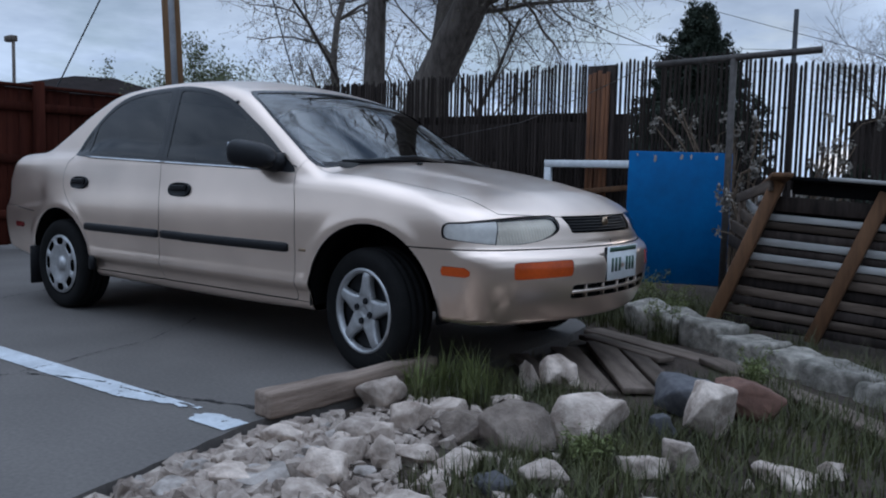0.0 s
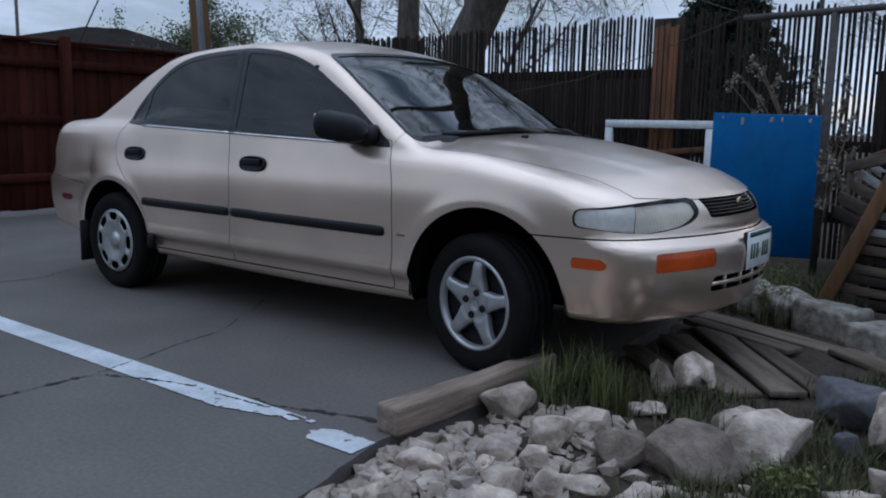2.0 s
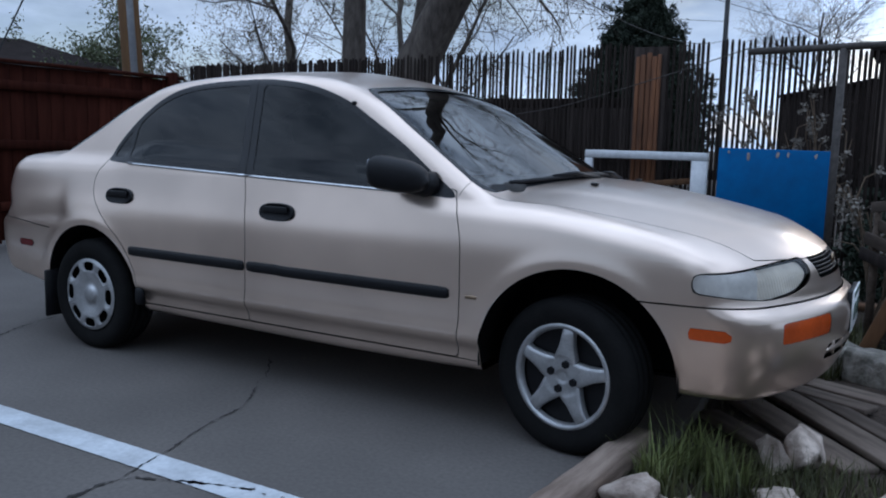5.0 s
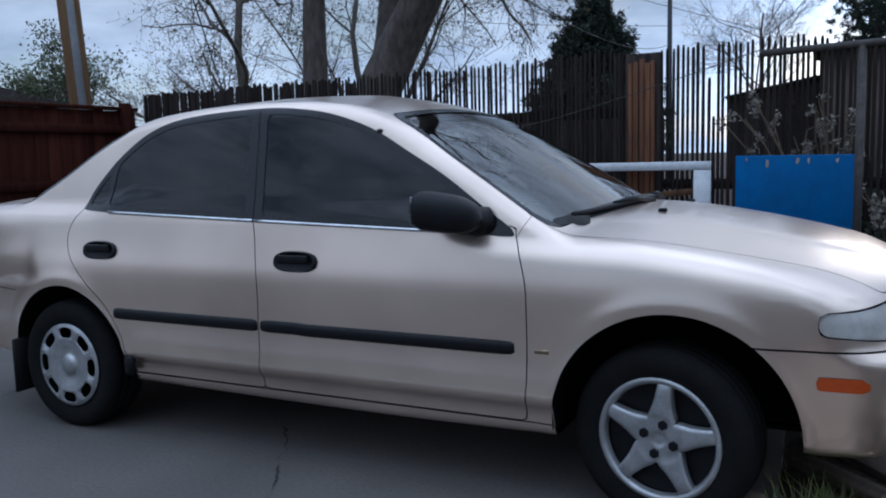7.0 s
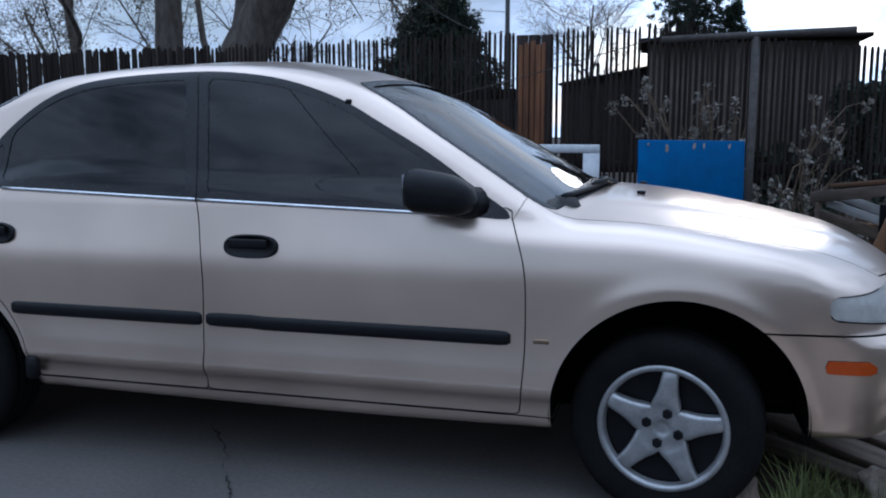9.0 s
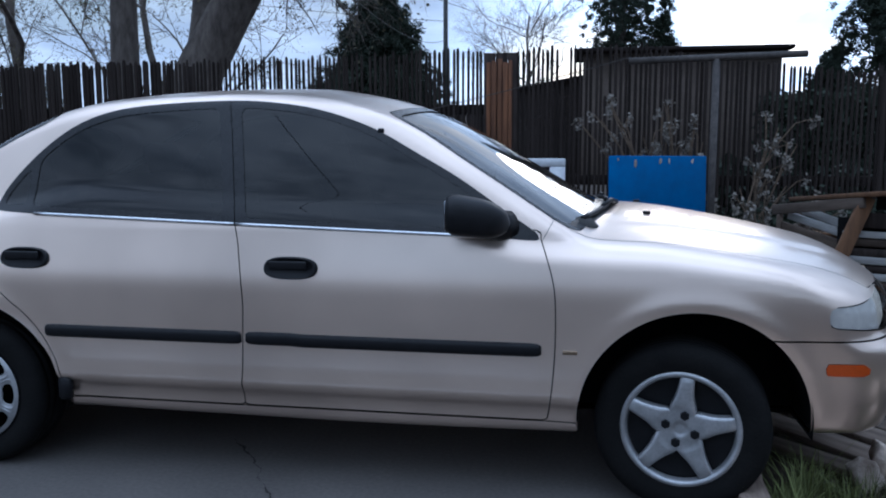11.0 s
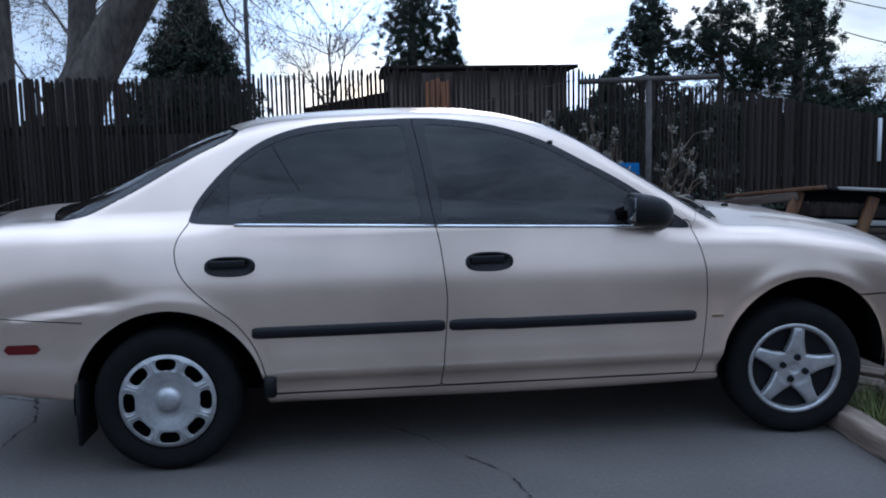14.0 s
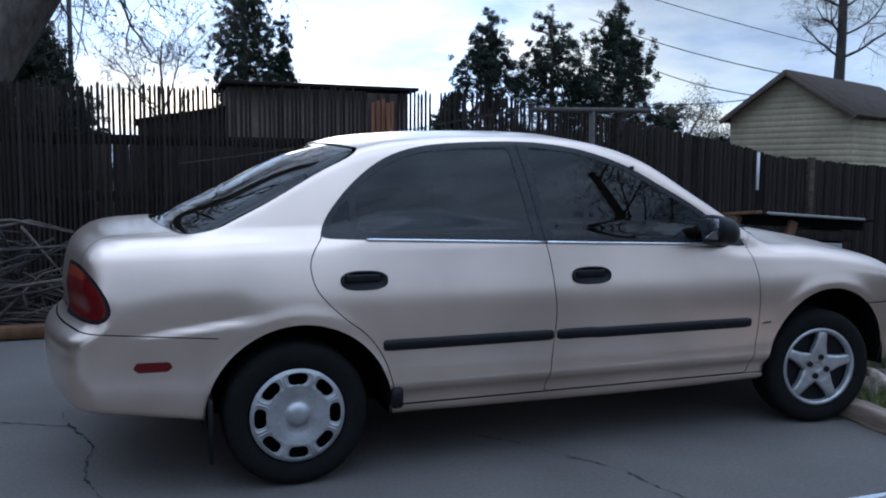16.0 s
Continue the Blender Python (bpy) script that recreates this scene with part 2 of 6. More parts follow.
BUD = mat("spring buds", (0.10, 0.085, 0.055), (0.17, 0.145, 0.085), 6, 0.9, 0, 0)
LEAF = mat("young leaves", (0.06, 0.075, 0.032), (0.13, 0.145, 0.07), 5, 0.8, 0, 0)
NEEDLE = mat("pine needles", (0.011, 0.019, 0.010), (0.027, 0.039, 0.020), 3, 0.85, 0, 0)
STRAW = mat("dry tan stem", (0.09, 0.062, 0.040), (0.17, 0.12, 0.078), 20, 0.9, 0, 0)
BLOSSOM = mat("pale dry blossom", (0.15, 0.13, 0.11), (0.28, 0.25, 0.21), 20, 0.9, 0, 0)
POLEWOOD = mat("utility pole wood", (0.17, 0.095, 0.045), (0.30, 0.17, 0.08), 14, 0.9, 0, 0.5, 0.004, stretch=(1, 1, 0.08))
CONDUIT = mat("grey conduit", (0.30, 0.31, 0.33), (0.38, 0.39, 0.41), 30, 0.5, 0.2, 0.1, 0.001)
SHINGLE = mat("brown shingle", (0.018, 0.014, 0.013), (0.034, 0.027, 0.025), 30, 0.95, 0, 0.6, 0.01, specular=0.05)
SHINGLE_TAN = mat("tan shingle", (0.055, 0.042, 0.034), (0.095, 0.075, 0.062), 30, 0.95, 0, 0.6, 0.01, specular=0.1)
SIDING = mat("cream siding", (0.30, 0.255, 0.165), (0.38, 0.325, 0.215), 8, 0.8, 0, 0.1, 0.002)
STUCCO = mat("brown stucco", (0.09, 0.07, 0.055), (0.13, 0.10, 0.08), 20, 0.95, 0, 0.4, 0.004)
CABLE = mat("black cable", (0.02, 0.02, 0.022), (0.03, 0.03, 0.032), 10, 0.7, 0, 0)


# ---- mesh tools ----
def mesh_of(name, verts, faces, material, smooth=True):
    me = bpy.data.meshes.new(name)
    me.from_pydata([tuple(v) for v in verts], [], [tuple(f) for f in faces])
    me.materials.append(material)
    me.polygons.foreach_set("use_smooth", [smooth] * len(me.polygons))
    me.update()
    return me


def part(name, geometry, material, parent=None, label="", smooth=True):
    """One mesh object, from a bmesh or from (verts, faces), under a thing or a part."""
    if isinstance(geometry, bmesh.types.BMesh):
        me = bpy.data.meshes.new(name)
        for f in geometry.faces:
            f.smooth = smooth
        geometry.to_mesh(me)
        geometry.free()
        me.materials.append(material)
    else:
        me = mesh_of(name, geometry[0], geometry[1], material, smooth)
    ob = new(name, me)
    if parent is not None:
        ob.parent = parent
    return tagged(ob, label)


def thing(name, place, label, category, group="", turn=0.0, kind=""):
    ob = new(name)
    ob.matrix_world = pose(*place, 0, 0, turn)
    ob.empty_display_size = 0.2
    return tagged(ob, label, category, group, kind)


def box(size, centre=(0, 0, 0), bevel=0.004, m=None, segments=1):
    bm = bmesh.new()
    bmesh.ops.create_cube(bm, size=1.0)
    bmesh.ops.scale(bm, vec=size, verts=bm.verts)
    if bevel:
        bmesh.ops.bevel(bm, geom=bm.edges[:], offset=bevel, segments=segments, affect="EDGES", profile=0.5)
    bmesh.ops.translate(bm, vec=centre, verts=bm.verts)
    if m is not None:
        bmesh.ops.transform(bm, matrix=m, verts=bm.verts)
    return bm


def tube(points, radii, sides=8, cap=True):
    """Verts and faces of a tube along points."""
    pts = [Vector(p) for p in points]
    verts, faces = [], []
    side = None
    for i, p in enumerate(pts):
        d = (pts[min(i + 1, len(pts) - 1)] - pts[max(i - 1, 0)]).normalized()
        if side is None:
            side = d.cross(Vector((0.31, 0.17, 0.94)) if abs(d.z) < 0.9 else Vector((1, 0, 0))).normalized()
        side = (side - d * side.dot(d)).normalized()
        up = d.cross(side)
        r = radii[i] if hasattr(radii, "__len__") else radii
        for k in range(sides):
            a = 2 * math.pi * k / sides
            verts.append(p + r * (math.cos(a) * side + math.sin(a) * up))
    for i in range(len(pts) - 1):
        for k in range(sides):
            k2 = (k + 1) % sides
            faces.append((i * sides + k, i * sides + k2, (i + 1) * sides + k2, (i + 1) * sides + k))
    if cap:
        faces.append(tuple(range(sides))[::-1])
        faces.append(tuple((len(pts) - 1) * sides + k for k in range(sides)))
    return verts, faces


def join(pieces):
    verts, faces = [], []
    for v, f in pieces:
        n = len(verts)
        verts.extend(v)
        faces.extend(tuple(i + n for i in face) for face in f)
    return verts, faces


def lathe(profile, steps=48, axis="y"):
    """Verts and faces of a profile of (radius, along) turned about the y axis."""
    verts, faces = [], []
    m = len(profile)
    for k in range(steps):
        a = 2 * math.pi * k / steps
        for r, h in profile:
            verts.append((r * math.cos(a), h, r * math.sin(a)))
    for k in range(steps):
        k2 = (k + 1) % steps
        for i in range(m - 1):
            faces.append((k * m + i, k * m + i + 1, k2 * m + i + 1, k2 * m + i))
    return verts, faces


def smooth_curve(points, n=400):
    """A table of a smooth curve through (x, value) points."""
    p = np.array(sorted(points), float)
    x, y = p[:, 0], p[:, 1]
    d = np.diff(y) / np.diff(x)
    h = np.diff(x)
    t = np.r_[d[0], (d[:-1] * h[1:] + d[1:] * h[:-1]) / (h[:-1] + h[1:]), d[-1]]
    xs = np.linspace(x[0], x[-1], n)
    i = np.clip(np.searchsorted(x, xs) - 1, 0, len(x) - 2)
    u = (xs - x[i]) / h[i]
    ys = y[i] * (1 + 2 * u) * (1 - u) ** 2 + y[i + 1] * u * u * (3 - 2 * u) + h[i] * (t[i] * u * (1 - u) ** 2 - t[i + 1] * u * u * (1 - u))
    return lambda v: np.interp(v, xs, ys)


def outline(points, n=6, closed=True):
    """A Catmull-Rom polyline through points."""
    p = np.array(points, float)
    out = []
    m = len(p)
    for i in range(m if closed else m - 1):
        a, b, c, d = (p[(i + k) % m] if closed else p[min(max(i + k, 0), m - 1)] for k in (-1, 0, 1, 2))
        for s in range(n):
            u = s / n
            out.append(0.5 * (2 * b + (c - a) * u + (2 * a - 5 * b + 4 * c - d) * u * u + (3 * b - a - 3 * c + d) * u ** 3))
    if not closed:
        out.append(p[-1])
    return np.array(out)


def sdf(poly):
    """Signed distance to a closed polygon, negative inside."""
    a = np.array(poly, float)
    b = np.roll(a, -1, 0)

    def f(u, v):
        best = np.full(u.shape, 1e9)
        inside = np.zeros(u.shape, bool)
        for (ax, ay), (bx, by) in zip(a, b):
            ex, ey = bx - ax, by - ay
            w = np.clip(((u - ax) * ex + (v - ay) * ey) / (ex * ex + ey * ey + 1e-12), 0, 1)
            best = np.minimum(best, (u - ax - w * ex) ** 2 + (v - ay - w * ey) ** 2)
            if abs(ey) > 1e-12:
                inside ^= ((ay > v) != (by > v)) & (u < ex * (v - ay) / ey + ax)
        return np.where(inside, -1, 1) * np.sqrt(best)
    return f


# ---- the car: one implicit body, cut into its panels ----
def smax(a, b, k):
    h = np.clip(0.5 + 0.5 * (a - b) / k, 0, 1)
    return b + (a - b) * h + k * h * (1 - h)


SECTION = smooth_curve([(0.10, 0.715), (0.20, 0.757), (0.27, 0.781), (0.338, 0.8025), (0.356, 0.8185), (0.44, 0.8275), (0.53, 0.8350), (0.64, 0.841), (0.75, 0.834), (0.85, 0.815), (0.93, 0.792), (1.10, 0.72), (1.30, 0.66)])
SMOOTH = smooth_curve([(0.10, 0.74), (0.20, 0.782), (0.30, 0.804), (0.40, 0.822), (0.53, 0.8350), (0.64, 0.841), (0.75, 0.834), (0.85, 0.815), (0.93, 0.792), (1.10, 0.72), (1.30, 0.66)])
NOSE = smooth_curve([(0.10, 1.97), (0.20, 2.055), (0.30, 2.115), (0.40, 2.155), (0.50, 2.17), (0.54, 2.168), (0.57, 2.156), (0.60, 2.115), (0.64, 2.10), (0.71, 2.075), (0.75, 2.04), (0.80, 1.97), (1.2, 1.4)])
TAIL = smooth_curve([(0.10, 2.10), (0.28, 2.20), (0.40, 2.25), (0.55, 2.265), (0.62, 2.25), (0.66, 2.205), (0.80, 2.19), (0.92, 2.165), (1.0, 2.13), (1.06, 2.08), (1.3, 1.9)])
DECK = smooth_curve([(-2.4, 0.885), (-2.2, 0.969), (-2.05, 1.013), (-1.85, 1.031), (-1.6, 1.038), (-1.2, 1.048), (-0.8, 1.035), (-0.2, 1.015), (0.5, 0.995), (0.85, 0.985), (1.05, 0.970), (1.25, 0.951), (1.5, 0.912), (1.75, 0.860), (1.95, 0.805), (2.1, 0.739), (2.3, 0.62)])
SILL = smooth_curve([(-2.4, 0.40), (-2.15, 0.355), (-1.9, 0.32), (-1.65, 0.285), (-1.3, 0.25), (-0.9, 0.245), (0.9, 0.245), (1.3, 0.26), (1.65, 0.285), (1.9, 0.278), (2.1, 0.278), (2.3, 0.29)])
ROOF = smooth_curve([(-2.4, 0.68), (-2.0, 0.882), (-1.80, 1.022), (-1.5, 1.175), (-1.23, 1.312), (-1.12, 1.355), (-1.0, 1.388), (-0.8, 1.413), (-0.5, 1.429), (-0.2, 1.432), (0.05, 1.423), (0.25, 1.402), (0.38, 1.372), (0.50, 1.328), (0.75, 1.190), (1.0, 1.045), (1.15, 0.955), (1.3, 0.86), (1.8, 0.55)])
FRONT_AXLE, REAR_AXLE = 1.3025, -1.3025


def side_glass_y(x, z):
    return 0.797 - 0.33 * np.maximum(z - 0.92, 0) - 0.10 * np.maximum(z - 0.92, 0) ** 2 - 0.028 * x * x


def car_field(x, y, z):
    ay = np.abs(y)
    arch_f, arch_r = np.hypot(x - 1.325, z - 0.31) - 0.395, np.hypot(x + 1.288, z - 0.28) - 0.392
    ends = np.clip((np.abs(x) - 1.35) / 0.2, 0, 1)
    w = SECTION(z) * (1 - ends) + SMOOTH(z) * ends - 0.016 * (x / 1.5) ** 4 + 0.0045 * np.exp(-(arch_f / 0.034) ** 2) + 0.0045 * np.exp(-(arch_r / 0.034) ** 2)
    # the dent over the rear bumper: a rising ledge with a soft hollow above it
    ridge = z - (0.622 + 0.12 * (x + 1.78))
    span = 1 / (1 + np.exp((x + 1.49) / 0.025)) / (1 + np.exp(-(x + 1.86) / 0.05))
    w = w - 0.013 * span / (1 + np.exp(-(ridge - 0.014) / 0.006)) * np.exp(-(np.maximum(ridge, 0) / 0.13) ** 2)
    crown = np.where(x > 0, 0.15 - 0.03 * np.clip((x - 0.8) / 0.4, 0, 1), 0.15 - 0.05 * np.clip(-x / 1.5, 0, 1))
    side = ay - w
    cabin = 0.10 / (1 + np.exp((x - 0.62) / 0.07)) / (1 + np.exp(-(x + 1.02) / 0.07))
    # the hood's raised middle, between two creases that draw together towards the grille
    raised = 0.007 / (1 + np.exp((ay - (0.53 - 0.21 * (x - 1.0))) / 0.018)) / (1 + np.exp(-(x - 1.10) / 0.05)) / (1 + np.exp((x - 2.0) / 0.03))
    top = z - (DECK(x) + cabin + raised - crown * ay * ay)
    front = x - (NOSE(z) - 0.375 * ay * ay)
    rear = -x - (TAIL(z) - 0.255 * ay * ay)
    lower = smax(smax(side, smax(front, rear, 0.01), np.where(x > 0, 0.13, 0.075)), top, 0.072)
    lower = smax(lower, SILL(x) - z, 0.03)
    xe = np.where(x > -0.35, x + 0.054 * np.clip((x + 0.35) / 0.5, 0, 1) + 0.26 * ay * ay, x - 0.20 * ay * ay)
    fore = np.clip((x + 0.05) / 0.4, 0, 1)
    green = smax(ay - side_glass_y(x, z), z - (ROOF(xe) + 0.012 - 0.032 * fore - (0.135 - 0.095 * fore) * ay * ay), 0.045)
    floor = 0.72 + 0.16 / (1 + np.exp((x + 1.12) / 0.04)) + 0.16 / (1 + np.exp(-(x - 0.78) / 0.04))
    green = smax(green, floor - z, 0.02)
    return -smax(-lower, -green, 0.03)


def cast(origin, way):
    """First crossing of the body's surface along rays from inside."""
    lo = np.full(len(origin), 0.02)
    hi = np.full(len(origin), 2.0)
    found = np.zeros(len(origin), bool)
    r = 0.02
    while r < 2.0:
        r2 = r + 0.02
        p = origin + way * r2
        out = (car_field(p[:, 0], p[:, 1], p[:, 2]) > 0) & ~found
        lo[out], hi[out] = r, r2
        found |= out
        r = r2
    for _ in range(22):
        mid = (lo + hi) / 2
        p = origin + way * mid[:, None]
        out = car_field(p[:, 0], p[:, 1], p[:, 2]) > 0
        hi[out] = mid[out]
        lo[~out] = mid[~out]
    return origin + way * ((lo + hi) / 2)[:, None]


def car_normal(p):
    e = 0.004
    g = [car_field(*(p + e * np.eye(3)[k]).T) - car_field(*(p - e * np.eye(3)[k]).T) for k in range(3)]
    g = np.stack(g, 1)
    return g / np.maximum(np.linalg.norm(g, axis=1), 1e-9)[:, None]


def car_half():
    """The right half of the body (y < 0) as points, normals and faces."""
    mid = np.linspace(-1.5, 1.45, 190)
    cols = [(-1.5, -a) for a in np.linspace(89.5, 1.6, 56)] + [(x, 0.0) for x in mid] + [(1.45, a) for a in np.linspace(1.6, 89.5, 66)]
    rows = np.radians(np.linspace(-90, 90, 150))
    origin, way = [], []
    for x, a in cols:
        a = radians(a)
        for b in rows:
            origin.append((x, 0, 0.62))
            way.append((math.sin(a), -math.cos(a) * math.cos(b), math.cos(a) * math.sin(b)))
    pts = cast(np.array(origin), np.array(way))
    m = len(rows)
    faces = []
    for i in range(len(cols) - 1):
        for j in range(m - 1):
            faces.append((i * m + j, (i + 1) * m + j, (i + 1) * m + j + 1, i * m + j + 1))
    return pts, car_normal(pts), faces


def cut(shell, f, gap=0.0):
    """Splits a shell by a field: the piece where it is negative and the piece where it is positive, a gap apart."""
    pts, nor, faces = shell
    d = f(pts[:, 0], pts[:, 1], pts[:, 2])

    def keep(e):
        pv, nv, out, new_index, edge = [], [], [], {}, {}

        def old(i):
            if i not in new_index:
                new_index[i] = len(pv)
                pv.append(pts[i])
                nv.append(nor[i])
            return new_index[i]

        def between(i, j):
            key = (i, j) if i < j else (j, i)
            if key not in edge:
                u = e[key[0]] / (e[key[0]] - e[key[1]])
                edge[key] = len(pv)
                pv.append(pts[key[0]] * (1 - u) + pts[key[1]] * u)
                n = nor[key[0]] * (1 - u) + nor[key[1]] * u
                nv.append(n / max(np.linalg.norm(n), 1e-9))
            return edge[key]
        neg = e < 0
        for face in faces:
            s = [neg[i] for i in face]
            if all(s):
                out.append(tuple(old(i) for i in face))
            elif any(s):
                poly = []
                for k, i in enumerate(face):
                    j = face[(k + 1) % len(face)]
                    if neg[i]:
                        poly.append(old(i))
                    if neg[i] != neg[j]:
                        poly.append(between(i, j))
                if len(poly) > 2:
                    out.append(tuple(poly))
        return (np.array(pv).reshape(-1, 3), np.array(nv).reshape(-1, 3), out)
    return keep(d + gap), keep(gap - d)


def weld(a, b):
    """Two shells as one."""
    return np.vstack([a[0], b[0]]), np.vstack([a[1], b[1]]), list(a[2]) + [tuple(i + len(a[0]) for i in f) for f in b[2]]


def panel(name, shell, material, parent, label="", sides="right", rim=0.012, push=0.0):
    """A body panel with its folded edges: sides right, left, or both (one mesh across the middle)."""
    pts, nor, faces = shell
    pts = pts + nor * push
    verts, normals, polys = [], [], []
    for s in ((1, -1) if sides == "both" else (1,) if sides == "right" else (-1,)):
        n0 = len(verts)
        verts.extend(pts * (1, s, 1))
        normals.extend(nor * (1, s, 1))
        count = {}
        for f in faces:
            polys.append(tuple(i + n0 for i in (f if s > 0 else f[::-1])))
            for k in range(len(f)):
                e = (f[k], f[(k + 1) % len(f)])
                count[tuple(sorted(e))] = None if tuple(sorted(e)) in count else e
        if rim:
            for e in count.values():
                if e is None or (abs(pts[e[0]][1]) < 0.01 and abs(pts[e[1]][1]) < 0.01):
                    continue
                a, b = pts[e[0]], pts[e[1]]
                na, nb = nor[e[0]], nor[e[1]]
                flat = np.cross(b - a, -na)
                size = np.linalg.norm(flat)
                if size < 1e-9:
                    continue
                flat = flat / size
                k = len(verts)
                for p in (a, b, b - nb * rim, a - na * rim):
                    verts.append(p * (1, s, 1))
                    normals.append(flat * (1, s, 1))
                polys.append((k + 3, k + 2, k + 1, k) if s > 0 else (k, k + 1, k + 2, k + 3))
    ob = part(name, (verts, polys), material, parent, label)
    ob.data.normals_split_custom_set_from_vertices([tuple(v) for v in normals])
    return ob


def rounded_max(*fields, k=0.02):
    out = fields[0]
    for f in fields[1:]:
        out = smax(out, f, k)
    return out


def on_side(x, z, up=0.0):
    """The y of the body's right flank at x, z (up: metres proud of it)."""
    p = cast(np.array([[x, 0.0, z]]), np.array([[0.0, -1.0, 0.0]]))[0]
    return p[1] - up


def on_nose(y, z):
    p = cast(np.array([[1.3, y, z]]), np.array([[1.0, 0.0, 0.0]]))[0]
    return p[0]


def wheel(car, name, x, s, turn, star):
    """A wheel with its tyre and cover; s = -1 on the right flank."""
    hub = new(name)
    hub.parent = car
    hub.matrix_local = pose(x, s * 0.715, 0.285, 0, 0, turn if s < 0 else turn + 180)
    tread = [(0.19, -0.085), (0.215, -0.095), (0.245, -0.099), (0.268, -0.092), (0.280, -0.078), (0.2855, -0.06), (0.2855, -0.045), (0.279, -0.043), (0.279, -0.037), (0.2855, -0.035), (0.2860, -0.008), (0.279, -0.006), (0.279, 0.006),
             (0.2860, 0.008), (0.2855, 0.035), (0.279, 0.037), (0.279, 0.043), (0.2855, 0.045), (0.2855, 0.06), (0.280, 0.078), (0.268, 0.092), (0.245, 0.097), (0.19, 0.085)]
    tag = "worn tyre with a dusty tread"
    part("tyre", lathe(tread, 64), RUBBER, hub, tag)
    part("rim_barrel", lathe([(0.196, -0.085), (0.188, -0.092), (0.180, -0.086), (0.172, -0.05), (0.165, 0.0), (0.10, 0.02), (0.0, 0.02)], 40), DARK, hub, "dark wheel barrel behind the cover")
    if star:
        part("rim_lip", lathe([(0.171, -0.066), (0.175, -0.084), (0.182, -0.093), (0.193, -0.092), (0.197, -0.082), (0.190, -0.072)], 56), ALLOY, hub, "silver outer ring of the wheel cover")
        part("rim_disc", lathe([(0.175, -0.052), (0.15, -0.046), (0.09, -0.044), (0.0, -0.044)], 40), TRIM, hub, "dark inner disc with vents")
        arm = smooth_curve([(0.0, 0.0), (0.074, 0.0540), (0.082, 0.0510), (0.094, 0.0420), (0.108, 0.0345), (0.128, 0.0290), (0.155, 0.0250), (0.186, 0.0230)])
        radii = [0.0, 0.012, 0.021, 0.024, 0.035, 0.047, 0.060, 0.072, 0.078, 0.084, 0.091, 0.100, 0.111, 0.125, 0.142, 0.160, 0.174, 0.184]
        cols = (-1.0, -1.0, -0.86, -0.5, 0.0, 0.5, 0.86, 1.0, 1.0)
        for k in range(5):
            a0 = radians(84 + 72 * k)
            v, f = [], []
            for r in radii:
                joined = arm(r) >= r * math.tan(radians(36)) - 0.0006
                wide = radians(36) if joined else math.atan2(arm(r), r)
                h = -0.081 - 0.007 * min(max((r - 0.055) / 0.09, 0), 1) + 0.010 * max(0, (r - 0.168) / 0.016) + (0.003 if r < 0.022 else 0)
                for i, u in enumerate(cols):
                    edge = 0.0 if joined else (0.030 if i in (0, 8) else 0.006 if i in (1, 7) else 0.0)
                    v.append((r * math.cos(a0 + u * wide), h + edge - (0 if joined else 0.003 * (1 - u * u)), r * math.sin(a0 + u * wide)))
            n = len(cols)
            for i in range(len(radii) - 1):
                for q in range(n - 1):
                    f.append((i * n + q, i * n + q + 1, (i + 1) * n + q + 1, (i + 1) * n + q))
            bm = bmesh.new()
            vs = [bm.verts.new(p) for p in v]
            for q in f:
                bm.faces.new([vs[i] for i in q])
            bmesh.ops.remove_doubles(bm, verts=bm.verts, dist=0.00005)
            bmesh.ops.recalc_face_normals(bm, faces=bm.faces)
            part("spoke", bm, ALLOY, hub)
        for k in range(4):
            a = radians(74 + 90 * k)
            bm = bmesh.new()
            bmesh.ops.create_cone(bm, cap_ends=True, segments=6, radius1=0.0170, radius2=0.0145, depth=0.012, matrix=Matrix.Translation((0.0485 * math.cos(a), -0.084, 0.0485 * math.sin(a))) @ Euler((radians(90), 0, 0)).to_matrix().to_4x4())
            part("lug_nut", bm, TRIM, hub, "", False)
    else:
        # a pressed cover: a dished middle, eight rounded slots near the rim, two ribs on each bridge
        rc, hr, h0, nv = 0.147, 0.0240, 0.262, 14
        radii = [(0.0, -0.1035), (0.012, -0.103), (0.026, -0.1015), (0.035, -0.0985), (0.041, -0.094), (0.045, -0.0885), (0.049, -0.0860), (0.056, -0.0835), (0.075, -0.0885), (0.100, -0.0945), (0.116, -0.0970)]
        radii += [(rc - hr * math.cos(math.pi * k / 14), -0.0985 + 0.0025 * k / 14) for k in range(15)]
        radii += [(0.172, -0.0955), (0.179, -0.0935), (0.188, -0.089), (0.195, -0.079), (0.190, -0.070)]
        v, f = [], []
        m = len(radii)
        for sector in range(8):
            n0 = len(v)
            for r, h in radii:
                open_half = h0 * max(0.0, 1 - (abs(r - rc) / hr) ** 3) ** (1 / 3) if abs(r - rc) < hr else 0.0
                for k in range(nv + 1):
                    u = k / nv
                    a = radians(45 * sector) + open_half + (radians(45) - 2 * open_half) * u
                    rib = 0.0050 * (math.exp(-((u - 0.36) / 0.09) ** 2) + math.exp(-((u - 0.64) / 0.09) ** 2)) * math.exp(-((r - 0.150) / 0.024) ** 2)
                    v.append((r * math.cos(a), h - rib, r * math.sin(a)))
            for i in range(m - 1):
                for k in range(nv):
                    f.append((n0 + i * (nv + 1) + k, n0 + (i + 1) * (nv + 1) + k, n0 + (i + 1) * (nv + 1) + k + 1, n0 + i * (nv + 1) + k + 1))
        bm = bmesh.new()
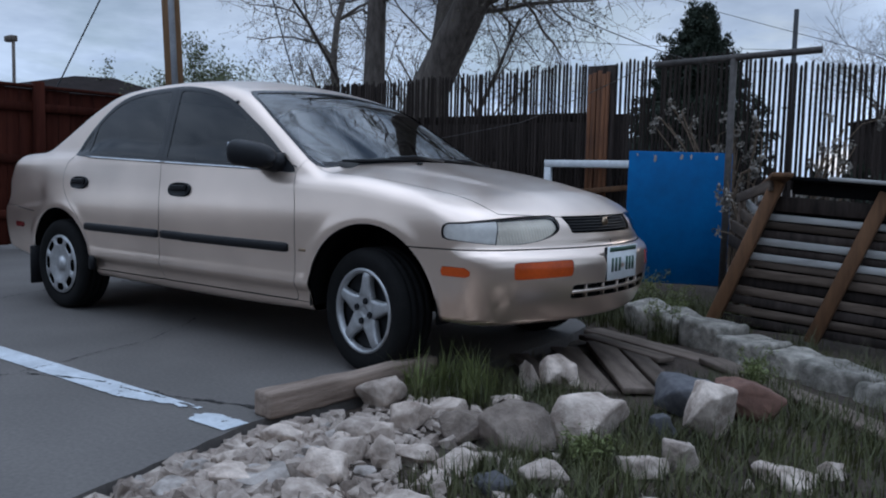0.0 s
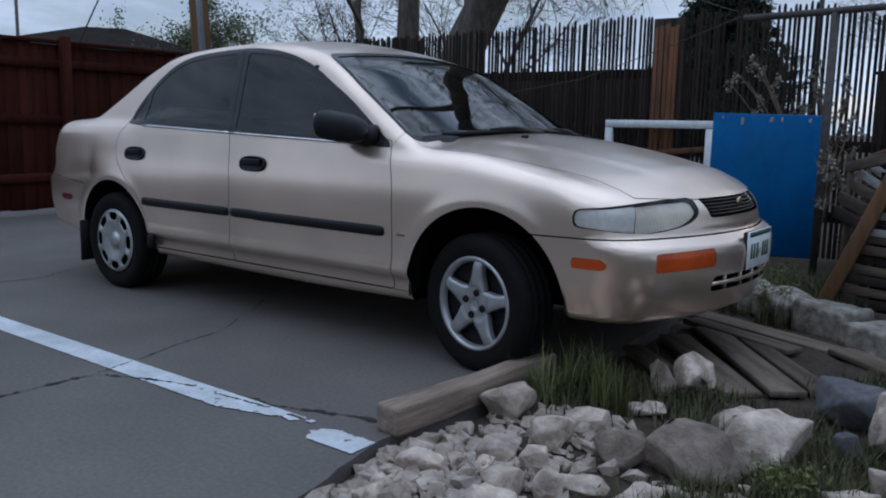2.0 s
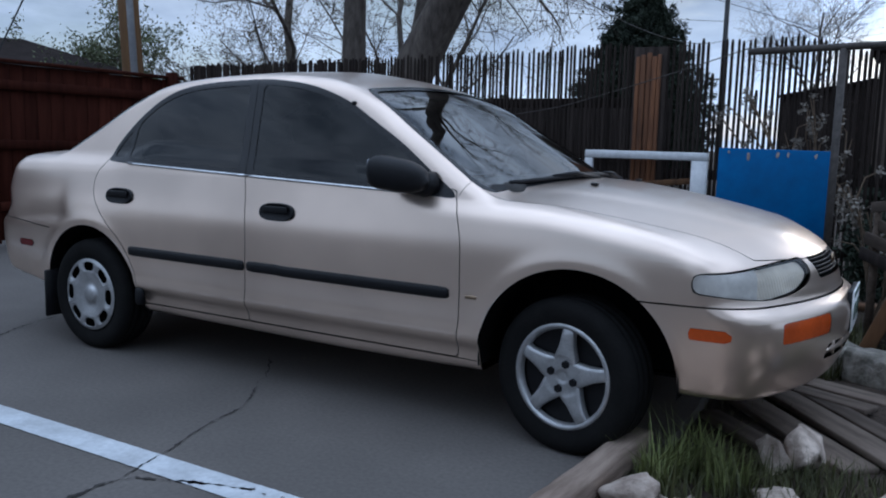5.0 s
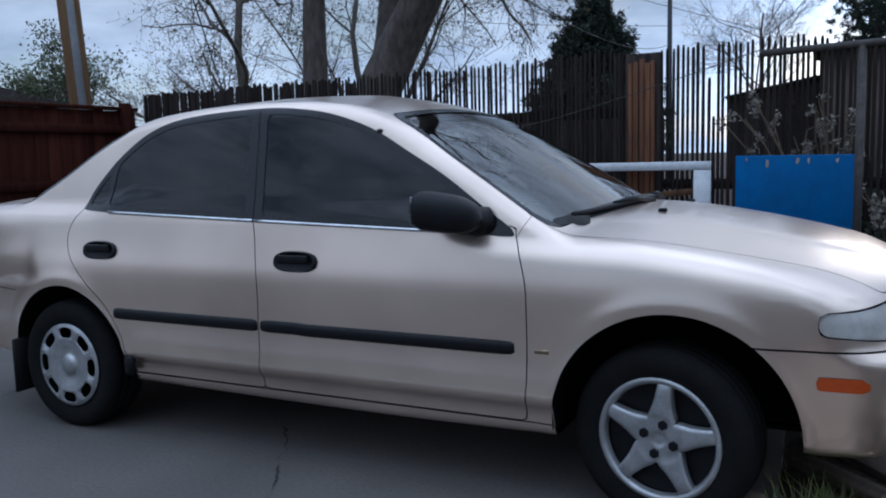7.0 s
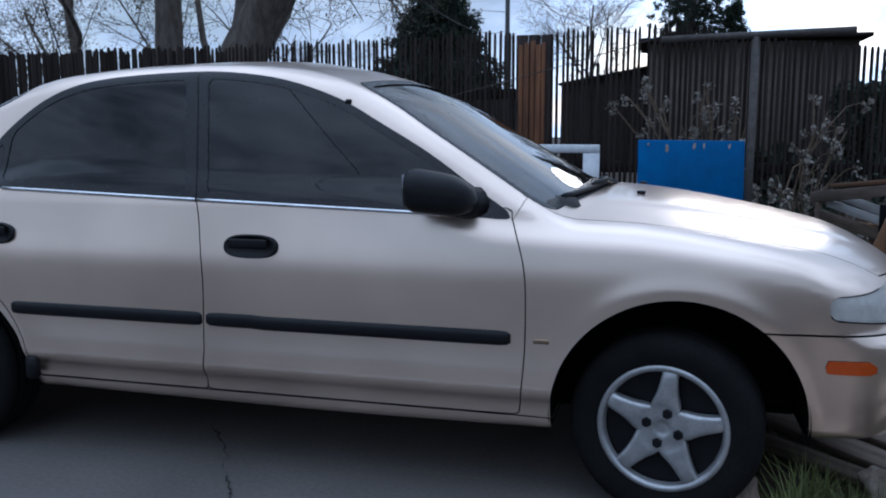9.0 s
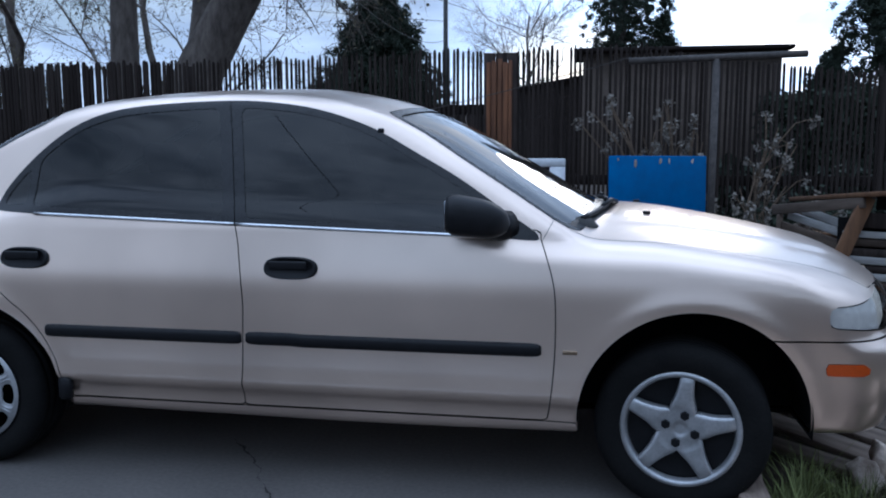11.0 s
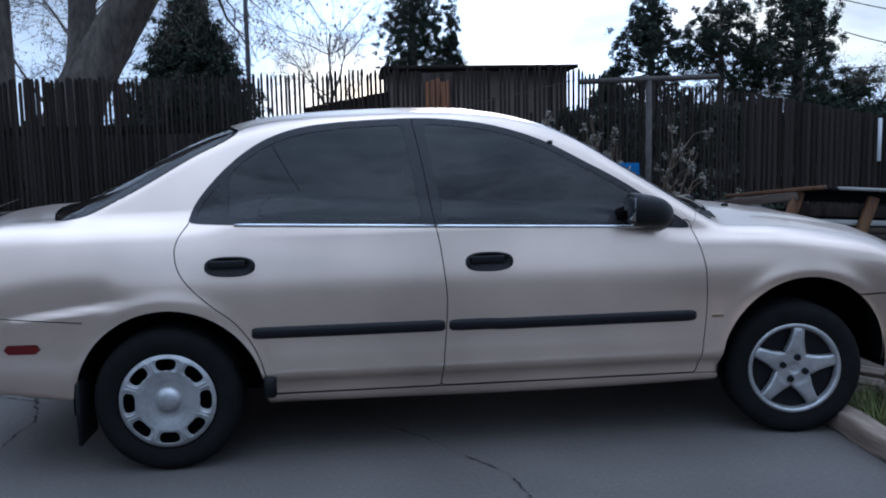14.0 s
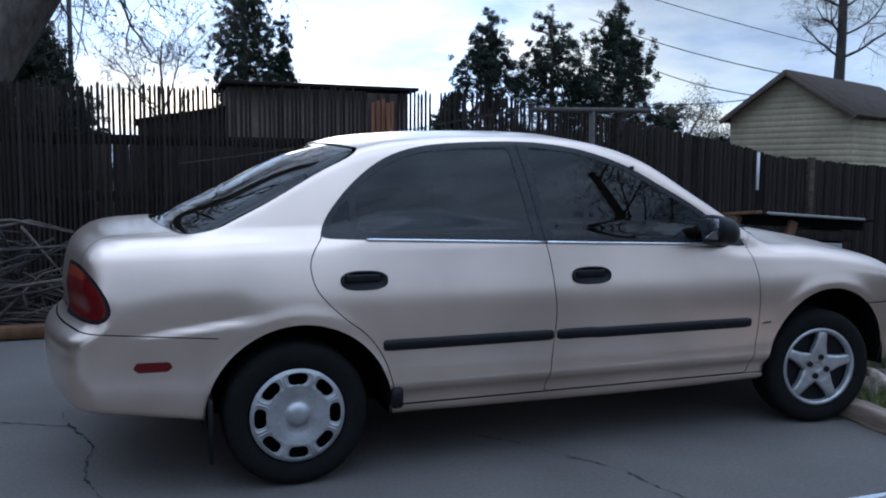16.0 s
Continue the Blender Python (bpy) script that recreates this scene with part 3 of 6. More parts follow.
        vs = [bm.verts.new(p) for p in v]
        for q in f:
            bm.faces.new([vs[i] for i in q])
        bmesh.ops.remove_doubles(bm, verts=bm.verts, dist=0.00005)
        ob = part("wheel_cover", bm, ALLOY, hub, "silver plastic wheel cover with eight slots")
        thick = ob.modifiers.new("thickness", "SOLIDIFY")
        thick.thickness = 0.005
    return hub


def build_car():
    car = thing("car", (0, 0, 0), "champagne beige four-door sedan parked on concrete, dented rear quarter", "car")
    shell = car_half()
    # wheel openings
    _, shell = cut(shell, lambda x, y, z: np.maximum(np.hypot(x - 1.325, z - 0.31) - 0.372, 0.52 - np.abs(y)))
    _, shell = cut(shell, lambda x, y, z: np.maximum(np.hypot(x + 1.288, z - 0.28) - 0.366, 0.52 - np.abs(y)))
    full = shell
    # glass openings
    crest = lambda x, y, z: z + 0.10 * y * y
    wind = lambda x, y, z: np.maximum(rounded_max(np.abs(y) - (side_glass_y(x, z) - 0.026), 0.975 - crest(x, y, z), crest(x, y, z) - 1.362, k=0.05), 0.2 - x)
    screen, shell = cut(shell, wind, 0.001)
    screen, seal = cut(screen, lambda x, y, z: wind(x, y, z) + 0.014)
    rear_f = lambda x, y, z: np.maximum(rounded_max(np.abs(y) - (side_glass_y(x, z) + 0.004), 1.005 - crest(x, y, z), crest(x, y, z) - 1.372, (0.08 + car_normal(np.stack([x, y, z], 1))[:, 0]) * 0.12, -1.86 - x, k=0.05), x + 0.8)
    rear_glass, shell = cut(shell, rear_f, 0.002)
    win = outline([(-1.195, 0.986), (-1.166, 1.059), (-1.065, 1.177), (-0.938, 1.276), (-0.794, 1.334), (-0.614, 1.360), (-0.353, 1.372), (-0.173, 1.367), (0.027, 1.338), (0.226, 1.274), (0.399, 1.183), (0.549, 1.099), (0.696, 1.000), (0.827, 0.906), (0.70, 0.905), (0.587, 0.909), (0.20, 0.920), (-0.235, 0.934), (-0.65, 0.950), (-1.040, 0.965), (-1.175, 0.973)], 4)
    win_d = sdf(win)
    flank = lambda y: np.where(np.abs(y) > 0.35, 0.0, 9.0)
    sides, shell = cut(shell, lambda x, y, z: win_d(x, z) + flank(y), 0.0)
    pillar_x = lambda z: np.interp(z, [0.9, 0.94, 1.24, 1.36], [-0.230, -0.235, -0.284, -0.308])
    front_win, rear_win = cut(sides, lambda x, y, z: pillar_x(z) - x, 0.0015)
    lower_edge = lambda x: 0.9285 - 0.0325 * x
    front_pane_f = lambda x, y, z: rounded_max(win_d(x, z) + 0.026, pillar_x(z) + 0.040 - x, x - 0.66, lower_edge(x) + 0.012 - z, k=0.02)
    rear_pane_f = lambda x, y, z: rounded_max(win_d(x, z) + 0.028, x - pillar_x(z) + 0.045, -1.045 - x, lower_edge(x) + 0.012 - z, k=0.02)
    quarter_f = lambda x, y, z: rounded_max(win_d(x, z) + 0.024, x + 1.075, k=0.02)
    front_pane, front_frame = cut(front_win, front_pane_f)
    rear_pane, rear_frame = cut(rear_win, rear_pane_f)
    quarter, rear_frame = cut(rear_frame, quarter_f)
    # lamps and grille
    lamp = outline([(-0.845, 0.676), (-0.840, 0.700), (-0.80, 0.708), (-0.76, 0.714), (-0.70, 0.722), (-0.568, 0.733), (-0.43, 0.738), (-0.372, 0.738), (-0.360, 0.716), (-0.382, 0.672), (-0.47, 0.640), (-0.62, 0.621), (-0.74, 0.627), (-0.80, 0.637), (-0.840, 0.650)], 4)
    lamp_d = sdf(lamp)
    ahead = lambda x: np.where(x > 1.55, 0.0, 9.0)
    head, shell = cut(shell, lambda x, y, z: rounded_max(lamp_d(-np.abs(y), z), 1.728 - x, k=0.030) + ahead(x), 0.0015)
    grille_f = lambda x, y, z: np.maximum(rounded_max(np.abs(y) - (0.322 - (0.735 - z) * 0.35), 0.662 - z, z - 0.736, k=0.012), 1.7 - x)
    grille, shell = cut(shell, grille_f, 0.0)
    # bumpers
    fb_line = lambda x, y, z: np.maximum(z - (0.597 + 0.004 * np.clip((x - 1.6) / 0.5, 0, 1)), 1.5 - x)
    bumper, shell = cut(shell, fb_line, 0.003)
    aft, shell = cut(shell, lambda x, y, z: x + 1.60)
    rear_bumper, aft = cut(aft, lambda x, y, z: z - (0.609 + 0.040 * np.clip((-x - 1.60) / 0.5, 0, 1)), 0.0022)
    shell = weld(shell, aft)
    signal, bumper = cut(bumper, lambda x, y, z: np.maximum(rounded_max(np.abs(np.abs(y) - 0.522) - 0.148, np.abs(z - (0.518 - 0.02 * (np.abs(y) - 0.52))) - 0.036, k=0.012), 1.7 - x))
    marker, bumper = cut(bumper, lambda x, y, z: np.maximum(rounded_max(np.abs(x - 1.793) - 0.068, np.abs(z - 0.507) - 0.020, k=0.012), 0.55 - np.abs(y)))
    intake, bumper = cut(bumper, lambda x, y, z: np.maximum(rounded_max(np.abs(y) - 0.37, np.abs(z - 0.414) - 0.031, k=0.02), 1.7 - x))
    reflector, rear_bumper = cut(rear_bumper, lambda x, y, z: np.maximum(rounded_max(np.abs(x + 1.832) - 0.070, np.abs(z - 0.512) - 0.018, k=0.012), 0.5 - np.abs(y)))
    tail = outline([(-2.30, 0.885), (-2.12, 0.884), (-2.062, 0.868), (-2.012, 0.815), (-1.979, 0.755), (-1.974, 0.712), (-1.998, 0.686), (-2.05, 0.680), (-2.30, 0.70)], 5)
    tail_d = sdf(tail)
    tail_lamp, shell = cut(shell, lambda x, y, z: np.maximum(tail_d(x, z), 0.42 - np.abs(y)) + np.where(x < -1.8, 0, 9.0), 0.002)
    # doors
    b_low = [(-0.235, 0.94), (-0.219, 0.867), (-0.200, 0.70), (-0.198, 0.616), (-0.210, 0.437), (-0.222, 0.310), (-0.224, 0.287)]
    b_line = outline(b_low, 4, False)
    f_line = outline([(0.826, 0.905), (0.859, 0.808), (0.877, 0.714), (0.879, 0.541), (0.868, 0.383), (0.855, 0.287)], 4, False)
    r_line = outline([(-1.195, 0.975), (-1.236, 0.915), (-1.247, 0.850), (-1.218, 0.765), (-1.130, 0.672), (-1.029, 0.590), (-0.960, 0.492), (-0.922, 0.383), (-0.905, 0.287)], 4, False)
    front_d = sdf(np.vstack([b_line, [(0.3, 0.287)], f_line[::-1], [(0.826, 1.0), (-0.235, 1.0)]]))
    rear_d = sdf(np.vstack([r_line, [(-0.5, 0.287)], b_line[::-1], [(-0.235, 1.0), (-1.195, 1.0)]]))
    body_side = lambda y: np.where(np.abs(y) > 0.6, 0.0, 9.0)
    front_door, shell = cut(shell, lambda x, y, z: np.maximum(front_d(x, z), z - lower_edge(x) - 0.03) + body_side(y), 0.0020)
    rear_door, shell = cut(shell, lambda x, y, z: np.maximum(rear_d(x, z), z - lower_edge(x) - 0.03) + body_side(y), 0.0020)
    rocker, shell = cut(shell, lambda x, y, z: rounded_max(z - 0.2845, -x - 0.915, x - 0.955, 0.70 - np.abs(y), k=0.004), 0.0004)
    # hood and boot lid
    hood_f = lambda x, y, z: rounded_max(np.abs(y) - (0.735 - 0.10 * np.clip((x - 0.9) / 1.0, 0, 1) ** 2), 0.83 - x - 0.40 * (0 * y) + 0.22 * (0.62 - y * y), 0.748 - z - 0.03 * (1 - np.clip(np.abs(y) / 0.7, 0, 1)), k=0.01)
    hood, shell = cut(shell, hood_f, 0.0016)
    boot_f = lambda x, y, z: rounded_max(np.abs(y) - 0.62, x + 1.77 - 0.16 * y * y, 0.70 - z, k=0.03)
    boot, shell = cut(shell, boot_f, 0.003)

    wing, shell = cut(shell, lambda x, y, z: np.maximum(0.842 + 0.55 * (z - 0.92) - x, 0.25 - z), 0.0012)
    panel("body", shell, PAINT, car, sides="both")
    for s in ("right", "left"):
        panel("front_wing", wing, PAINT, car, sides=s)
    panel("hood", hood, PAINT, car, "hood with cowl vents, dusty", "both")
    panel("boot_lid", boot, PAINT, car, sides="both")
    fbp = panel("front_bumper", bumper, PAINT, car, sides="both")
    rbp = panel("rear_bumper", rear_bumper, PAINT, car, sides="both")
    screen_ob = panel("windshield", screen, WIND_GLASS, car, "clear windshield reflecting branches and sky", "both", 0.0, -0.003)
    back_ob = panel("rear_window", rear_glass, SIDE_GLASS, car, "dark tinted rear window", "both", 0.0, -0.003)
    panel("windshield_seal", seal, FRAME, screen_ob, "black windshield seal", "both", 0.004, 0.001)
    for ob in (screen_ob, back_ob):
        ob.visible_shadow = False
    panel("grille", grille, DARK, car, "black slatted grille", "both", 0.0, -0.02)
    for s, flip in (("right", 1), ("left", -1)):
        fd = panel("front_door", front_door, PAINT, car, sides=s)
        rd = panel("rear_door", rear_door, PAINT, car, sides=s)
        panel("window_frame", front_frame, FRAME, fd, "black window frame", s, 0.010, 0.001)
        panel("window_frame", rear_frame, FRAME, rd, "black window frame", s, 0.010, 0.001)
        for name, piece, owner in (("window_pane", front_pane, fd), ("window_pane", rear_pane, rd), ("quarter_pane", quarter, rd)):
            ob = panel(name, piece, SIDE_GLASS, owner, "dark tinted glass", s, 0.0, -0.0015)
            ob.visible_shadow = False
        part("frame_clip", box((0.022, 0.010, 0.016), (0.262, flip * -0.672, 1.262), 0.003), TRIM, fd, "small black clip on the window frame")
        panel("sill", rocker, PAINT, car, sides=s, push=0.004)
        lens = panel("headlight", head, LAMP_GLASS, car, "slightly clouded headlight lens", s, 0.0, -0.001)
        lens.visible_shadow = False
        bowl, rest = cut(head, lambda x, y, z: np.abs(y) - 0.665 + 0.35 * (z - 0.69), 0.005)
        panel("lamp_back", head, TRIM, lens, "dark lamp back", s, 0.0, -0.024)
        panel("reflector_bowl", bowl, BOWL, lens, "silver lamp bowl", s, 0.0, -0.022)
        panel("lamp_housing", rest, REFLECT, lens, "grey side lamp housing", s, 0.0, -0.012)
        panel("turn_signal", signal, AMBER, fbp, "amber turn signal lens", s, 0.012, -0.002)
        panel("side_marker", marker, AMBER, fbp, "amber side marker", s, 0.010, 0.003)
        panel("side_reflector", reflector, RED, rbp, "red side reflector", s, 0.010, 0.003)
        rim_piece, tail_in = cut(tail_lamp, lambda x, y, z: 0.012 + np.maximum(tail_d(x, z), 0.42 - np.abs(y)))
        amber_piece, red_piece = cut(rim_piece, lambda x, y, z: np.maximum(0.83 - z, x + 2.06))
        tl = panel("tail_light", red_piece, RED, car, "red and amber tail light", s, 0.008)
        panel("amber_lens", amber_piece, AMBER_DIM, tl, "amber upper lens", s, 0.008)
        panel("gasket", tail_in, TRIM, tl, "black gasket", s, 0.008)
        # bright strip under the glass, belt moulding, handle
        for owner, x0, x1 in ((fd, pillar_x(0.93) + 0.004, 0.63), (rd, -1.02, pillar_x(0.93) - 0.004)):
            xs = np.linspace(x0, x1, 18)
            v, f = tube([(x, flip * (on_side(x, lower_edge(x) - 0.004) - 0.001), lower_edge(x) + 0.004) for x in xs], 0.0065, 6)
            part("bright_strip", (v, f), CHROME, owner, "thin bright window strip")
        for owner, x0, x1 in ((fd, -0.192, 0.835), (rd, -0.965, -0.208)):
            xs = x0 + (x1 - x0) * np.array([0, 0.012] + list(np.linspace(0.04, 0.96, 24)) + [0.988, 1])
            prof = [(-0.024, 0.0), (-0.020, 0.010), (-0.008, 0.014), (0.008, 0.014), (0.020, 0.010), (0.024, 0.0)]
            v, f = [], []
            for i, x in enumerate(xs):
                z = 0.542 + 0.003 * (x < 0)
                y = on_side(x, z)
                end = {0: 0.35, 1: 0.85}.get(min(i, len(xs) - 1 - i), 1.0)
                for dz, dy in prof:
                    v.append((x, flip * (y - dy * end + 0.001), z + dz * (0.45 + 0.55 * end)))
            m = len(prof)
            for i in range(len(xs) - 1):
                for j in range(m - 1):
                    q = (i * m + j, (i + 1) * m + j, (i + 1) * m + j + 1, i * m + j + 1)
                    f.append(q if flip < 0 else q[::-1])
            f.append(tuple(range(m)))
            f.append(tuple((len(xs) - 1) * m + j for j in range(m)))
            part("moulding", (v, f), TRIM, owner, "black rubbing strip")
        for owner, cx, cz in ((fd, -0.027, 0.794), (rd, -1.041, 0.808)):
            # an oval bezel with a hollow and a flap across its upper half
            bm = bmesh.new()
            rings = []
            n = 36
            for k, depth in ((1.0, 0.001), (0.97, 0.010), (0.88, 0.012), (0.80, 0.004)):
                ring = []
                for i in range(n):
                    a = 2 * math.pi * i / n
                    ca, sa = math.cos(a), math.sin(a)
                    w = 0.094 * (1.0 if ca < 0 else 1.06)
                    px = cx + w * k * math.copysign(abs(ca) ** 0.72, ca)
                    pz = cz + 0.0385 * k * math.copysign(abs(sa) ** 0.8, sa)
                    ring.append(bm.verts.new((px, flip * (on_side(px, pz) - depth), pz)))
                rings.append(ring)
            for a, b in zip(rings, rings[1:]):
                for i in range(n):
                    bm.faces.new((a[i], a[(i + 1) % n], b[(i + 1) % n], b[i]))
            bm.faces.new(rings[-1])
            bmesh.ops.recalc_face_normals(bm, faces=bm.faces)
            h = part("door_handle", bm, TRIM, owner, "black oval door handle")
            flap = box((0.135, 0.012, 0.030), (cx - 0.005, flip * (on_side(cx, cz) - 0.009), cz + 0.010), 0.006, segments=3)
            part("handle_flap", flap, TRIM, h)
        # mirror: a housing that narrows into its foot at the window corner
        v, f = [], []
        rows, n = 16, 24
        for i in range(rows + 1):
            u = i / rows
            lip = 1.0 if i > 1 else (0.86, 0.97)[i]
            nose = max(0.0, 1 - max(0.0, (u - 0.45) / 0.55) ** 2.4) ** 0.5
            cx, cy, cz = 0.535 + 0.195 * u, -0.886 + 0.055 * u ** 1.3, 0.992 - 0.032 * u ** 1.2
            hy, hz = 0.088 * lip * (1 - 0.18 * u) * nose, 0.066 * lip * (1 - 0.10 * u) * nose
            for k in range(n):
                a = 2 * math.pi * k / n
                ca, sa = math.cos(a), math.sin(a)
                v.append((cx, flip * (cy + hy * math.copysign(abs(ca) ** 0.65, ca)), cz + hz * math.copysign(abs(sa) ** 0.78, sa)))
        for i in range(rows):
            for k in range(n):
                q = (i * n + k, i * n + (k + 1) % n, (i + 1) * n + (k + 1) % n, (i + 1) * n + k)
                f.append(q if flip > 0 else q[::-1])
        f.append(tuple(range(n)) if flip < 0 else tuple(range(n))[::-1])
        f.append(tuple(rows * n + k for k in range(n)))
        mir = part("door_mirror", (v, f), TRIM, car, "black plastic door mirror")
        part("mirror_foot", tube([(0.60, flip * -0.865, 0.965), (0.645, flip * -0.825, 0.953), (0.69, flip * -0.785, 0.945), (0.715, flip * -0.755, 0.945)], [0.040, 0.046, 0.050, 0.052], 14), TRIM, mir)
        part("mirror_glass", box((0.004, 0.135, 0.092), (0.533, flip * -0.887, 0.992), 0.0015), MIRROR, mir, "mirror glass")
        # mudflaps
        part("mudflap", box((0.018, 0.20, 0.25), (-1.632, flip * -0.735, 0.255), 0.006, pose(0, 0, 0)), TRIM, car, "black rubber mudflap")
        part("stone_guard", box((0.05, 0.035, 0.085), (-0.905, flip * -0.822, 0.325), 0.010), TRIM, car, "black stone guard")
        # wheels and wheel wells
        wheel(car, "front_wheel", FRONT_AXLE, -flip, -9.0, True)
        wheel(car, "rear_wheel", REAR_AXLE, -flip, 0.0, False)
        for cx, cz, r in ((1.325, 0.31, 0.372), (-1.288, 0.28, 0.366)):
            v, f = [], []
            n = 40
            for i in range(n + 1):
                a = radians(-6 + 192 * i / n)
                for y in (0.80, 0.52):
                    v.append((cx + (r + 0.004) * math.cos(a), flip * -y, cz + (r + 0.004) * math.sin(a)))
            for i in range(n):
                f.append((2 * i, 2 * i + 1, 2 * i + 3, 2 * i + 2))
            f.append(tuple(2 * i + 1 for i in range(n + 1)))
            part("wheel_well", (v, f), DARK, car, "dark wheel well liner")
    # grille slats, badge, intake, plate
    for k in range(5):
        z = 0.673 + 0.0125 * k
        half = 0.314 - (0.735 - z) * 0.35
        v, f = tube([(on_nose(y, z) - 0.010, y, z) for y in np.linspace(-half, half, 22)], 0.0042, 6)
        part("slat", (v, f), TRIM, car)
    bm = bmesh.new()
    bmesh.ops.create_uvsphere(bm, u_segments=16, v_segments=10, radius=1.0)
    bmesh.ops.scale(bm, vec=(0.008, 0.030, 0.024), verts=bm.verts)
    bmesh.ops.translate(bm, vec=(on_nose(0, 0.706) - 0.002, 0, 0.706), verts=bm.verts)
    part("badge", bm, GOLD, car, "worn gold oval badge")
    panel("intake", intake, DARK, fbp, "dark lower air intake", "both", 0.0, -0.022)
    for z in (0.412,):
        v, f = tube([(on_nose(y, z) - 0.010, y, z) for y in np.linspace(-0.36, 0.36, 26)], 0.009, 8)
        part("intake_bar", (v, f), PAINT, fbp)
    for y in (-0.26, -0.13, 0.0, 0.13, 0.26):
        part("intake_rib", box((0.02, 0.010, 0.066), (on_nose(y, 0.414) - 0.018, y, 0.414), 0.002), PAINT, fbp)
    px = on_nose(0, 0.50)
    plate = part("number_plate", box((0.006, 0.305, 0.152), (px - 0.003, 0, 0.525), 0.0015), PLATE, car, "white and green number plate")
    part("plate_holder", box((0.018, 0.300, 0.148), (px - 0.015, 0, 0.525), 0.003), TRIM, plate, "black plate holder")
    for k, y in enumerate((-0.105, -0.068, -0.031, 0.045, 0.078, 0.111)):
        part("bar", box((0.002, 0.022, 0.062), (px + 0.0005, y, 0.518), 0), INK, plate)
    part("bar", box((0.002, 0.28, 0.020), (px + 0.0005, 0, 0.588), 0), INK, plate)
    # small maker's mark on the wing, as a plain bar
    part("wing_badge", box((0.048, 0.003, 0.014), (0.928, on_side(0.928, 0.537) - 0.001, 0.537), 0.001), GOLD, car, "small silver badge bar")
    # wipers and cowl
    for y0, y1 in ((-0.02, -0.60), (0.52, -0.04)):
        pts = []
        for u in np.linspace(0, 1, 12):
            y = y0 + (y1 - y0) * u
            x = 1.066 - 0.016 * u - 0.26 * y * y
            hit = cast(np.array([[x, y, 0.75]]), np.array([[0.0, 0.0, 1.0]]))[0]
            pts.append((x + 0.006, y, hit[2] + 0.010))
        blade = part("wiper", tube(pts, 0.010, 6), TRIM, car, "black wiper")
        v, f = tube([(pts[0][0] + 0.025, pts[0][1] + 0.05, pts[0][2] - 0.012), (pts[3][0] + 0.012, pts[3][1], pts[3][2] + 0.014), (pts[6][0], pts[6][1], pts[6][2] + 0.010)], [0.014, 0.010, 0.006], 6)
        part("wiper_arm", (v, f), TRIM, blade)
    for y in (-0.30, 0.30):
        hit = cast(np.array([[1.20, y, 0.75]]), np.array([[0.0, 0.0, 1.0]]))[0]
        part("washer_nozzle", box((0.030, 0.020, 0.012), (1.20, y, hit[2] + 0.005), 0.004, segments=2), TRIM, car, "small black washer nozzle")
    base_x = lambda x, y: x + 0.046 + 0.26 * y * y
    cowl, _ = cut(full, lambda x, y, z: rounded_max(np.abs(y) - 0.70, 1.085 - base_x(x, y), base_x(x, y) - 1.125, 0.86 - z, k=0.006))
    panel("cowl", cowl, TRIM, car, "black cowl panel under the wipers", "both", 0.0, 0.0015)
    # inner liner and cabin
    # near-black liner added inside the panels, shade for their gaps and hollows
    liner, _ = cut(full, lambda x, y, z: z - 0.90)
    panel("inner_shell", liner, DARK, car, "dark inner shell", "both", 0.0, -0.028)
    part("dashboard", box((0.45, 1.30, 0.20), (0.80, 0, 0.86), 0.06, segments=3), CABIN, car, "dark grey dashboard")
    ring = [(0.50 + 0.05 * math.sin(a), 0.36 + 0.18 * math.cos(a), 0.93 + 0.17 * math.sin(a)) for a in np.linspace(0, 2 * math.pi, 28)]
    part("steering_wheel", tube(ring, 0.014, 8), TRIM, car, "black steering wheel")
    for sx, sy, w in ((0.05, -0.36, 0.48), (0.05, 0.36, 0.48), (-0.85, 0.0, 1.25)):
        seat = part("seat", box((0.50, w, 0.18), (sx + 0.18, sy, 0.52), 0.06, segments=3), CABIN, car, "grey cloth seat")
        part("backrest", box((0.14, w, 0.60), (0, 0, 0.30), 0.06, pose(sx - 0.08, sy, 0.50, 0, -16, 0), 3), CABIN, seat)
        for hy in ((0,) if w < 1 else (-0.36, 0.36)):
            part("headrest", box((0.09, 0.25, 0.16), (0, hy, 0.67), 0.04, pose(sx - 0.08, sy, 0.50, 0, -16, 0), 3), CABIN, seat)
    return car


build_car()


# ---- ground and paving ----
rng = random.Random(7)
EDGE = [(0.25, 2.6), (0.85, 1.75), (1.48, 1.05), (1.57, 0.6), (1.60, -0.3), (1.53, -1.2), (1.49, -1.60), (1.57, -1.92), (1.66, -2.35), (1.80, -3.0), (2.4, -6.0), (3.0, -14.0)]


def edge_x(y):
    p = sorted(EDGE, key=lambda q: q[1])
    return float(np.interp(y, [q[1] for q in p], [q[0] for q in p]))


def ground_height(x, y):
    """Soil: low beside the paving, rising a little towards the fence."""
    v = noise.noise(Vector((x * 1.7, y * 1.7, 0.3))) * 0.02 + noise.noise(Vector((x * 6, y * 6, 4.3))) * 0.008
    bed = -0.035 + 0.03 * min(max((x - 1.6) / 1.2, 0), 1)
    paved = x < edge_x(y) + 0.02 and y < 2.75
    if paved:
        return -0.06
    return bed + v


